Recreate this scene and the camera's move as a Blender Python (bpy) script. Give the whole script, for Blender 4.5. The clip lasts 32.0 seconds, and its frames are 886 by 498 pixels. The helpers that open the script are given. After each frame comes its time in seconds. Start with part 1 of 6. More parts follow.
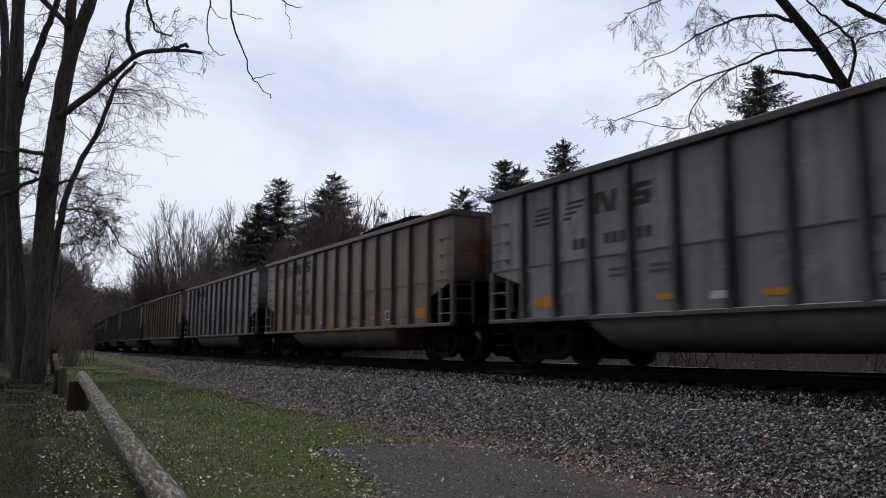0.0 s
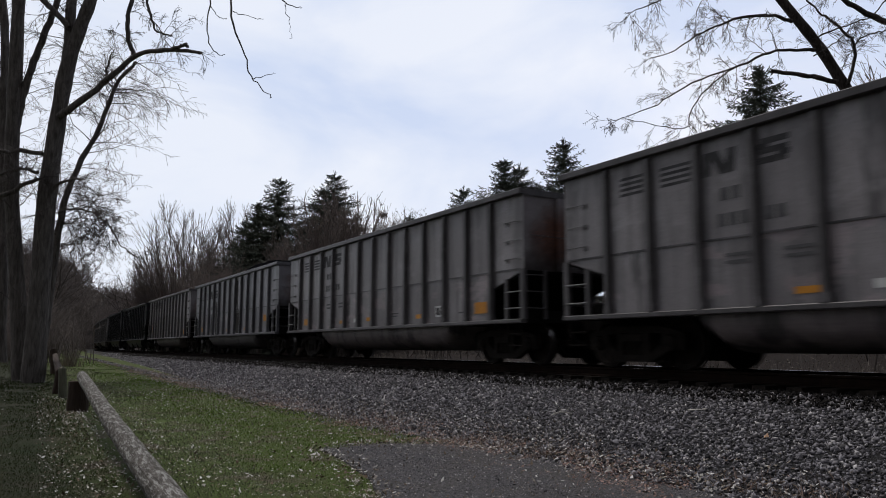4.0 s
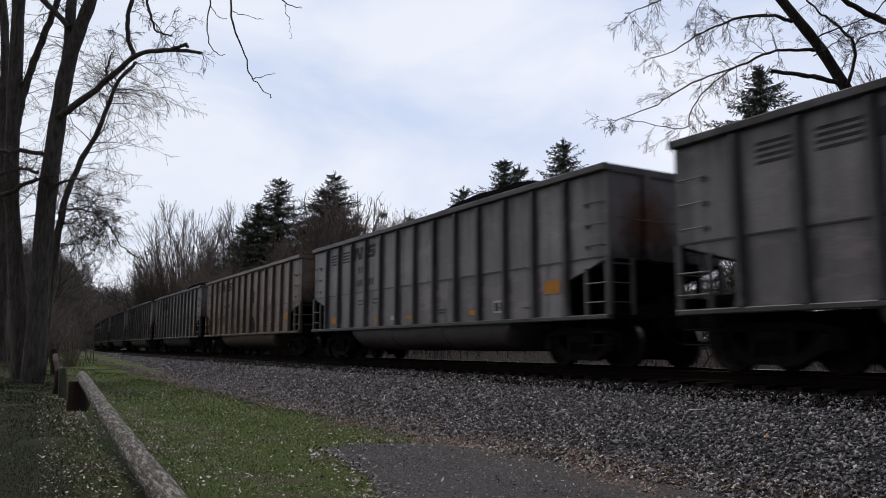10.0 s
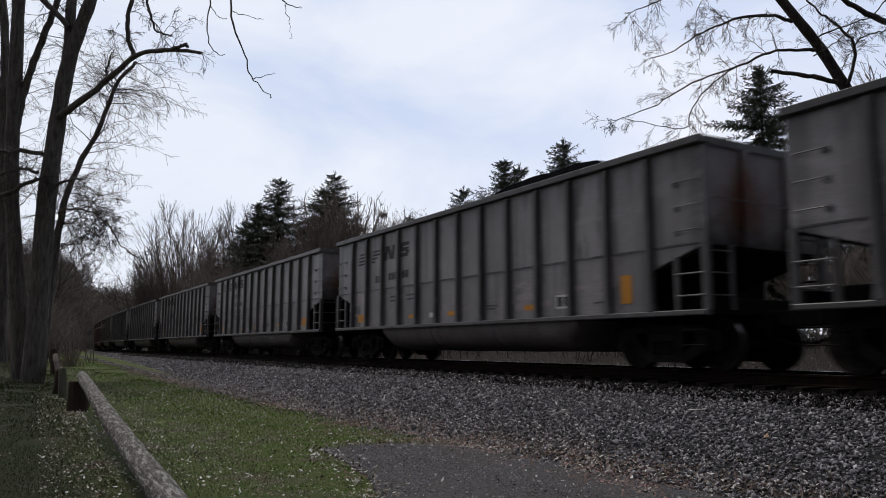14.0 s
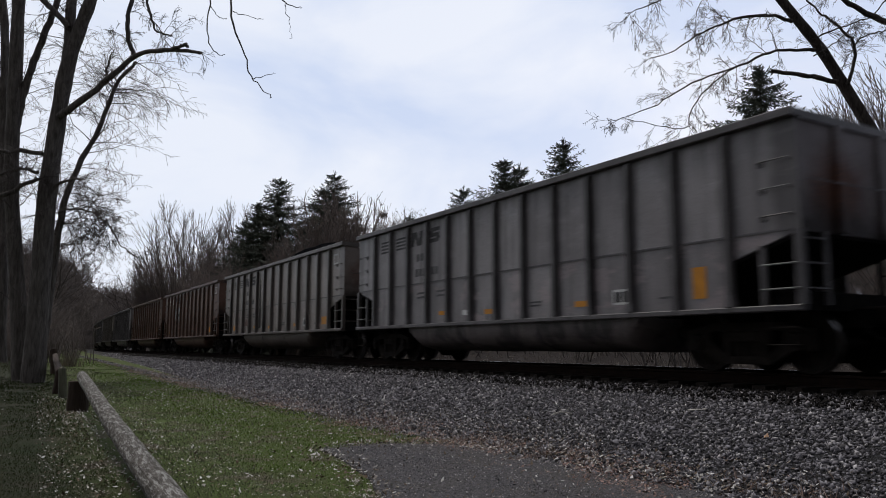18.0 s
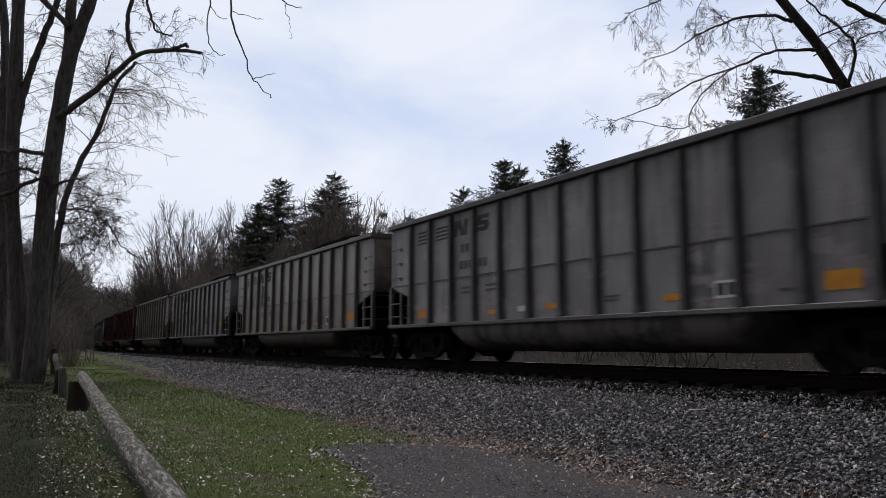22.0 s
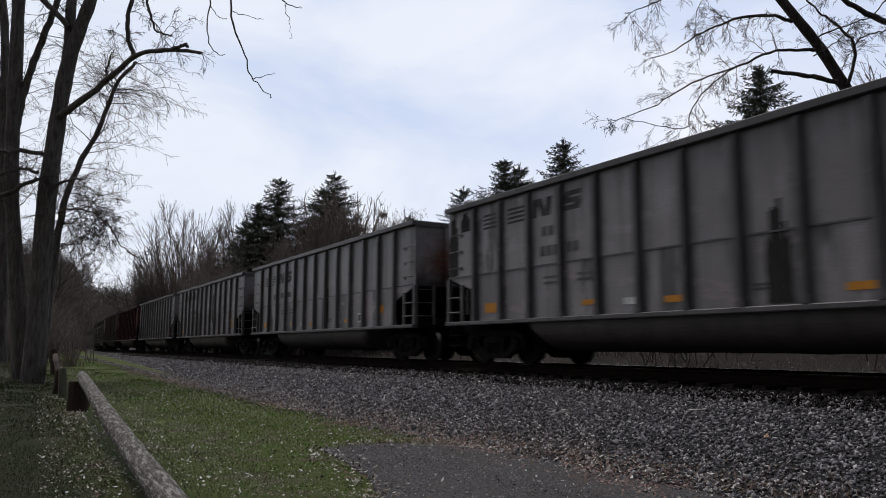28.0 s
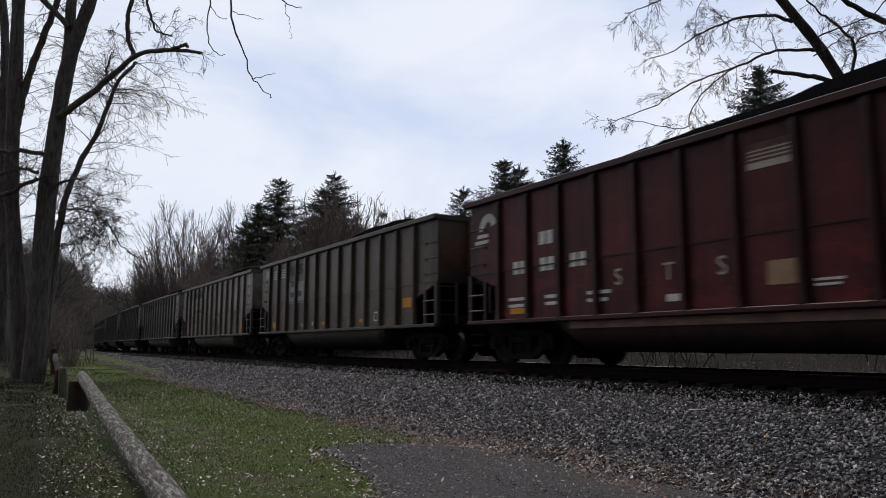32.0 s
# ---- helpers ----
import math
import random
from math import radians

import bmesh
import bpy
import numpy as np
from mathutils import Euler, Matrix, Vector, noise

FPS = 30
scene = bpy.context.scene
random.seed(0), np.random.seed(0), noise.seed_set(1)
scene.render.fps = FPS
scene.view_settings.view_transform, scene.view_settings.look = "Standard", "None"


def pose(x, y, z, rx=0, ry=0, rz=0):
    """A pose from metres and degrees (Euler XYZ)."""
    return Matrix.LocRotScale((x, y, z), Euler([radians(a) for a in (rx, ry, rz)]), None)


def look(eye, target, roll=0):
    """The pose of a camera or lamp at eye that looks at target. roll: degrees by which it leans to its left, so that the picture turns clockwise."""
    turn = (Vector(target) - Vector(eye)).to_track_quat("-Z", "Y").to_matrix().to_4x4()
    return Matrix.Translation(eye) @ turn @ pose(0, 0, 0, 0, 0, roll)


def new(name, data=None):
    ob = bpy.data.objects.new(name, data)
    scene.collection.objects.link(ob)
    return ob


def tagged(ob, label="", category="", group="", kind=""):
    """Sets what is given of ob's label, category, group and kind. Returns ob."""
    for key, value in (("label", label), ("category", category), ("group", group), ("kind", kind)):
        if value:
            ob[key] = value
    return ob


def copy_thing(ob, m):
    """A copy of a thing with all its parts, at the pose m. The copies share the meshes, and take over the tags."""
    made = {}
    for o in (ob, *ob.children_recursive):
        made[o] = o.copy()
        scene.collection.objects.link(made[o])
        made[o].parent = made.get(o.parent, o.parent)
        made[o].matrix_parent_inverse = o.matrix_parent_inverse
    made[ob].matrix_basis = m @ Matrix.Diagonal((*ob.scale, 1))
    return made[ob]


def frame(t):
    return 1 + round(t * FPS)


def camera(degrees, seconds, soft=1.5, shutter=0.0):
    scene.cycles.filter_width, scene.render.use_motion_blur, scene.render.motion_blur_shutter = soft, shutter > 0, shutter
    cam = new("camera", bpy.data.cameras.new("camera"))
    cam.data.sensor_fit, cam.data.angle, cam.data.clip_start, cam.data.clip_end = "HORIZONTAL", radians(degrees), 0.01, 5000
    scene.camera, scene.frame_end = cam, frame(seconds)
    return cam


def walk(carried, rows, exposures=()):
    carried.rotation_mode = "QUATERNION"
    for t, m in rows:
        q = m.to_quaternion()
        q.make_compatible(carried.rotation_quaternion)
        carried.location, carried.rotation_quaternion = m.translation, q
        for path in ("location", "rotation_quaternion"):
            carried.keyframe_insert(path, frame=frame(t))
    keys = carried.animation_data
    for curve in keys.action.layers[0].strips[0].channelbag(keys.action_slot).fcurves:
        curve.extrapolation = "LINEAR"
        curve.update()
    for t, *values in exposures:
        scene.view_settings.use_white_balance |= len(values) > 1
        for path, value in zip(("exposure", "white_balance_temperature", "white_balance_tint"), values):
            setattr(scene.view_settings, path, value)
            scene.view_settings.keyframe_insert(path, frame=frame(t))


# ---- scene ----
CLIP = 32.0
cam = camera(61.27, CLIP, soft=0.95, shutter=0.25)
EYE = (0.0, 0.0, 0.388)
VIEW = pose(*EYE, 90 + 7.454, 0.0, 0.0) @ pose(0, 0, 0, 0, 0, 0.07)
walk(cam, [(0.0, VIEW), (CLIP, VIEW)], exposures=[(0.0, 0.0), (CLIP, 0.0)])


# ---------------------------------------------------------------- light
def make_world():
    w = bpy.data.worlds.new("overcast_sky")
    scene.world = w
    w.use_nodes = True
    nt = w.node_tree
    nt.nodes.clear()
    n, lk = nt.nodes.new, nt.links.new
    out = n("ShaderNodeOutputWorld")
    sky = n("ShaderNodeTexSky")
    sky.sky_type = "NISHITA"
    sky.sun_disc = False
    sky.sun_elevation = radians(16)
    sky.sun_rotation = radians(20)
    co = n("ShaderNodeTexCoord")
    mp = n("ShaderNodeMapping")
    mp.inputs["Scale"].default_value = (1.0, 1.0, 2.0)
    mp.inputs["Location"].default_value = (3.1, 0.4, 0.2)
    lk(co.outputs["Generated"], mp.inputs["Vector"])
    ns = n("ShaderNodeTexNoise")
    ns.inputs["Scale"].default_value = 3.0
    ns.inputs["Detail"].default_value = 6
    ns.inputs["Roughness"].default_value = 0.5
    ns.inputs["Distortion"].default_value = 0.35
    lk(mp.outputs["Vector"], ns.inputs["Vector"])
    ramp = n("ShaderNodeValToRGB")
    ramp.color_ramp.elements[0].position = 0.36
    ramp.color_ramp.elements[0].color = (0.59, 0.68, 0.885, 1)
    ramp.color_ramp.elements[1].position = 0.60
    ramp.color_ramp.elements[1].color = (0.808, 0.850, 0.953, 1)
    # the cloud thins out and turns bluer towards the east
    sep = n("ShaderNodeSeparateXYZ")
    lk(co.outputs["Generated"], sep.inputs[0])
    thin = n("ShaderNodeMath")
    thin.operation = "MULTIPLY_ADD"
    thin.inputs[1].default_value = -0.35
    lk(sep.outputs[0], thin.inputs[0])
    lk(ns.outputs["Fac"], thin.inputs[2])
    lk(thin.outputs[0], ramp.inputs["Fac"])
    # the sky is brightest towards the low western horizon and dims overhead and to the east
    dot = n("ShaderNodeVectorMath")
    dot.operation = "DOT_PRODUCT"
    dot.inputs[1].default_value = (-0.10, 0.985, 0.10)
    lk(co.outputs["Generated"], dot.inputs[0])
    mr = n("ShaderNodeMapRange")
    mr.interpolation_type = "SMOOTHSTEP"
    mr.inputs["From Min"].default_value = -1.0
    mr.inputs["From Max"].default_value = 0.95
    mr.inputs["To Min"].default_value = 0.20
    mr.inputs["To Max"].default_value = 1.0
    lk(dot.outputs["Value"], mr.inputs["Value"])
    mul = n("ShaderNodeVectorMath")
    mul.operation = "SCALE"
    # away from the western glow the cloud is a plain grey
    tint = n("ShaderNodeMix")
    tint.data_type = "RGBA"
    tint.inputs[6].default_value = (0.72, 0.71, 0.79, 1)
    lk(mr.outputs["Result"], tint.inputs[0])
    lk(ramp.outputs["Color"], tint.inputs[7])
    lk(tint.outputs[2], mul.inputs[0])
    lk(mr.outputs["Result"], mul.inputs["Scale"])
    bg1 = n("ShaderNodeBackground")
    lk(mul.outputs["Vector"], bg1.inputs["Color"])
    bg1.inputs["Strength"].default_value = 1.075
    bg2 = n("ShaderNodeBackground")
    lk(sky.outputs["Color"], bg2.inputs["Color"])
    bg2.inputs["Strength"].default_value = 0.06
    mix = n("ShaderNodeMixShader")
    mix.inputs["Fac"].default_value = 0.08
    lk(bg1.outputs[0], mix.inputs[1])
    lk(bg2.outputs[0], mix.inputs[2])
    lk(mix.outputs[0], out.inputs["Surface"])


make_world()
sun = new("sun", bpy.data.lights.new("sun", "SUN"))
sun.data.energy = 1.9
sun.data.angle = radians(25)
sun.data.color = (1.0, 0.95, 0.9)
sun.matrix_basis = look((-20.0, 20.0, 60.0), (0.0, 0.0, 0.0))


# ---------------------------------------------------------------- materials
class Nodes:
    """A short way to write a node material."""

    def __init__(self, name):
        self.mat = bpy.data.materials.new(name)
        self.mat.use_nodes = True
        self.nt = self.mat.node_tree
        self.bsdf = self.nt.nodes["Principled BSDF"]

    def node(self, kind, **values):
        nd = self.nt.nodes.new(kind)
        for key, value in values.items():
            nd.inputs[key.replace("_", " ")].default_value = value
        return nd

    def link(self, a, b):
        self.nt.links.new(a, b)

    def coords(self, scale=(1, 1, 1), shuffle=0.0):
        co = self.node("ShaderNodeTexCoord")
        mp = self.node("ShaderNodeMapping", Scale=scale)
        src = co.outputs["Object"]
        if shuffle:
            info = self.node("ShaderNodeObjectInfo")
            mul = self.node("ShaderNodeMath")
            mul.operation = "MULTIPLY"
            mul.inputs[1].default_value = shuffle
            self.link(info.outputs["Random"], mul.inputs[0])
            add = self.node("ShaderNodeVectorMath")
            add.operation = "ADD"
            self.link(src, add.inputs[0])
            self.link(mul.outputs[0], add.inputs[1])
            src = add.outputs[0]
        self.link(src, mp.inputs["Vector"])
        return mp.outputs["Vector"]

    def noise(self, vec, scale, detail=4.0, rough=0.55):
        ns = self.node("ShaderNodeTexNoise", Scale=scale, Detail=detail, Roughness=rough)
        self.link(vec, ns.inputs["Vector"])
        return ns.outputs["Fac"]

    def ramp(self, fac, stops):
        rp = self.node("ShaderNodeValToRGB")
        els = rp.color_ramp.elements
        while len(els) < len(stops):
            els.new(0.5)
        for el, (pos, col) in zip(els, stops):
            el.position = pos
            el.color = (*col, 1) if len(col) == 3 else col
        self.link(fac, rp.inputs["Fac"])
        return rp.outputs["Color"]

    def mix(self, fac, a, b, mode="MIX"):
        mx = self.nt.nodes.new("ShaderNodeMix")
        mx.data_type = "RGBA"
        mx.blend_type = mode
        for sock, v in ((mx.inputs[0], fac), (mx.inputs[6], a), (mx.inputs[7], b)):
            if isinstance(v, (int, float)):
                sock.default_value = v
            elif isinstance(v, tuple):
                sock.default_value = (*v, 1)
            else:
                self.link(v, sock)
        return mx.outputs[2]

    def value(self, fac, lo, hi, a=0.0, b=1.0):
        mr = self.node("ShaderNodeMapRange")
        for key, v in (("From Min", lo), ("From Max", hi), ("To Min", a), ("To Max", b)):
            mr.inputs[key].default_value = v
        self.link(fac, mr.inputs["Value"])
        return mr.outputs["Result"]

    def bump(self, fac, strength, distance):
        bp = self.node("ShaderNodeBump", Strength=strength, Distance=distance)
        self.link(fac, bp.inputs["Height"])
        self.link(bp.outputs["Normal"], self.bsdf.inputs["Normal"])

    def done(self, color=None, rough=0.8, metal=0.0, spec=0.3):
        if color is not None:
            if isinstance(color, tuple):
                self.bsdf.inputs["Base Color"].default_value = (*color, 1)
            else:
                self.link(color, self.bsdf.inputs["Base Color"])
        self.bsdf.inputs["Roughness"].default_value = rough
        self.bsdf.inputs["Metallic"].default_value = metal
        self.bsdf.inputs["Specular IOR Level"].default_value = spec
        return self.mat


def simple(name, a, b, scale=8.0, rough=0.85, bump=0.0, dist=0.01, metal=0.0, spec=0.3, shuffle=20.0, stretch=(1, 1, 1)):
    """Two colours mixed by a coarse and a fine noise."""
    m = Nodes(name)
    v = m.coords(stretch, shuffle)
    f1 = m.noise(v, scale, 5)
    f2 = m.noise(v, scale * 9, 3)
    c = m.mix(m.value(f1, 0.3, 0.7), a, b)
    c = m.mix(m.value(f2, 0.35, 0.75, 0.0, 0.35), c, tuple(x * 0.5 for x in a))
    if bump:
        m.bump(f2, bump, dist)
    return m.done(c, rough, metal, spec)


def car_paint(name, base, dirt, amount=0.5, rough=0.40, black=0.25, chalk=None, spread=(0.82, 1.20), dusty=0.5, spec=0.22, ribbed=False):
    """Weathered railcar paint: faded patches, coal streaks that run down and a few heavily stained sheets."""
    m = Nodes(name)
    v = m.coords((1, 1, 1), 40.0)
    vs = m.coords((5.0, 5.0, 0.28), 40.0)
    patch = m.noise(v, 0.9, 4)
    grain = m.noise(v, 34.0, 3)
    streak = m.noise(vs, 1.0, 6, 0.6)
    c = m.mix(m.value(patch, 0.3, 0.7, 0.0, amount), base, dirt)
    c = m.mix(m.value(streak, 0.50, 0.68, 0.0, amount * 0.7), c, tuple(x * 0.45 for x in dirt))
    info = m.node("ShaderNodeObjectInfo")
    heavy = m.value(info.outputs["Random"], 0.86, 0.92, 0.0, 1.0)
    vb = m.coords((2.2, 2.2, 0.35), 90.0)
    blot = m.value(m.noise(vb, 1.0, 5, 0.65), 0.50, 0.58, 0.0, black * 3)
    hm = m.node("ShaderNodeMath")
    hm.operation = "MULTIPLY"
    m.link(heavy, hm.inputs[0])
    m.link(blot, hm.inputs[1])
    c = m.mix(hm.outputs[0], c, (0.018, 0.017, 0.017))
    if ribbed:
        # darker along the ribs, and in streaks that run down from the rim
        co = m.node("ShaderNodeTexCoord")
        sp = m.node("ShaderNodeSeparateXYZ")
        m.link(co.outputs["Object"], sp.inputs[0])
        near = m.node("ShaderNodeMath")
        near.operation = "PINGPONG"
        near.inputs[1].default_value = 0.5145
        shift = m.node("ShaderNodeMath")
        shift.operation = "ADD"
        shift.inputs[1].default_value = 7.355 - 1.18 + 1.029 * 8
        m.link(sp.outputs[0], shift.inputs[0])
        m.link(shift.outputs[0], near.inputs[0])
        rib_noise = m.noise(m.coords((1.2, 1.2, 0.5), 70.0), 2.6, 5, 0.6)
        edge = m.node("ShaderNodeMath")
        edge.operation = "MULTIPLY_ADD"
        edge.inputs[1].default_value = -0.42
        m.link(rib_noise, edge.inputs[0])
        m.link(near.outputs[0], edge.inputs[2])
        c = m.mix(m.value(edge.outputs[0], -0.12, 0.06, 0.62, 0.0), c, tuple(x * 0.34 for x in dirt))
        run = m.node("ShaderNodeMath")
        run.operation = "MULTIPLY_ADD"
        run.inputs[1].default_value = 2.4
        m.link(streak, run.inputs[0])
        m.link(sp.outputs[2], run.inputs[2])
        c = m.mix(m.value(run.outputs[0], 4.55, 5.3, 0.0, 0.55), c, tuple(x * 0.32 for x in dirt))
    # chalky dust dried on in drifts
    dust = m.noise(m.coords((0.7, 0.7, 1.6), 60.0), 1.3, 6, 0.65)
    c = m.mix(m.value(dust, 0.54, 0.72 - 0.12 * (dusty > 0.5), 0.0, dusty * amount), c, chalk or tuple(min(1.0, x * 1.5 + 0.02) for x in base))
    tone = m.value(info.outputs["Random"], 0.0, 1.0, *spread)
    c = m.mix(1.0, c, tone, "MULTIPLY")
    c = m.mix(m.value(grain, 0.45, 0.75, 0.0, 0.4), c, tuple(x * 0.4 for x in dirt))
    m.bump(patch, 0.25, 0.02)
    return m.done(c, rough, 0.0, spec)


def end_paint(name, base, dirt):
    """The end sheet: side paint above, a burst of rust low down and a sooty lower edge."""
    m = Nodes(name)
    v = m.coords((1, 1, 1), 40.0)
    wide, fine = m.noise(v, 1.6, 5, 0.6), m.noise(v, 26.0, 3)
    c = m.mix(m.value(wide, 0.3, 0.7), tuple(x * 0.95 for x in base), dirt)
    co = m.node("ShaderNodeTexCoord")
    mp = m.node("ShaderNodeMapping", Location=(0.0, 0.55, -3.10), Scale=(0.0, 1.10, 1.18))
    m.link(co.outputs["Object"], mp.inputs["Vector"])
    ln = m.node("ShaderNodeVectorMath")
    ln.operation = "LENGTH"
    m.link(mp.outputs["Vector"], ln.inputs[0])
    far = m.node("ShaderNodeMath")
    far.operation = "SUBTRACT"
    m.link(wide, far.inputs[0])
    m.link(ln.outputs["Value"], far.inputs[1])
    rust = m.mix(m.value(fine, 0.35, 0.65), (0.150, 0.062, 0.036), (0.066, 0.031, 0.023))
    c = m.mix(m.value(far.outputs[0], -0.48, 0.12, 0.0, 0.92), c, rust)
    sp = m.node("ShaderNodeSeparateXYZ")
    m.link(co.outputs["Object"], sp.inputs[0])
    low = m.node("ShaderNodeMath")
    low.operation = "MULTIPLY_ADD"
    low.inputs[1].default_value = -0.9
    m.link(wide, low.inputs[0])
    m.link(sp.outputs[2], low.inputs[2])
    c = m.mix(m.value(low.outputs[0], 1.60, 2.15, 0.88, 0.0), c, (0.022, 0.018, 0.017))
    c = m.mix(m.value(fine, 0.45, 0.75, 0.0, 0.35), c, tuple(x * 0.4 for x in dirt))
    m.bump(wide, 0.25, 0.02)
    return m.done(c, 0.6, 0.0, 0.2)


def bark(name, a, b, scale=6.0):
    m = Nodes(name)
    v = m.coords((1, 1, 0.16), 10.0)
    f1 = m.noise(v, scale * 2.2, 6, 0.65)
    f2 = m.noise(m.coords((1, 1, 1), 10.0), 1.3, 4)
    c = m.mix(m.value(f1, 0.35, 0.65), a, b)
    c = m.mix(m.value(f2, 0.5, 0.75, 0.0, 0.4), c, (0.12, 0.108, 0.10))
    m.bump(f1, 0.8, 0.05)
    return m.done(c, 0.95, 0.0, 0.1)


def ground_material():
    m = Nodes("grass_and_leaf_mould")
    v = m.coords((1, 1, 1))
    big = m.noise(v, 0.25, 5, 0.6)
    mid = m.noise(v, 1.9, 5, 0.6)
    fine = m.noise(v, 38.0, 4, 0.7)
    grass = m.mix(m.value(fine, 0.3, 0.7), (0.042, 0.064, 0.015), (0.088, 0.112, 0.034))
    soil = m.mix(m.value(fine, 0.3, 0.7), (0.050, 0.042, 0.030), (0.15, 0.125, 0.095))
    c = m.mix(m.value(mid, 0.50, 0.66), grass, soil)
    c = m.mix(m.value(big, 0.60, 0.75, 0.0, 0.7), c, (0.075, 0.065, 0.035))
    # under the trees, behind the logs, thin turf; tree shade painted as darker soil
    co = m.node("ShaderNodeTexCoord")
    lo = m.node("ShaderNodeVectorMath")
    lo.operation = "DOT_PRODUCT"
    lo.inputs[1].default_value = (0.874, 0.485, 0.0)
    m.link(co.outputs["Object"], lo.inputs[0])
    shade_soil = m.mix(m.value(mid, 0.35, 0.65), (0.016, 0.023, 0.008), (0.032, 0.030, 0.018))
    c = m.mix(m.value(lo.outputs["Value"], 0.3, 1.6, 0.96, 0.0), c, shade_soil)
    # brown dead cover on the bank beyond the line, darkened to stand for shade
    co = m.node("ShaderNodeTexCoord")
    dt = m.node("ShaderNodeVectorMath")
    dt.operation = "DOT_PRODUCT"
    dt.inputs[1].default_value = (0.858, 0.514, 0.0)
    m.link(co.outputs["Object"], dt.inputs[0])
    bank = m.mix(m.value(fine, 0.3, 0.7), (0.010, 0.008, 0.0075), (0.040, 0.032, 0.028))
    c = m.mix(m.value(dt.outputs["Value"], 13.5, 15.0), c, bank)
    m.bump(fine, 0.9, 0.03)
    return m.done(c, 0.95, 0.0, 0.1)


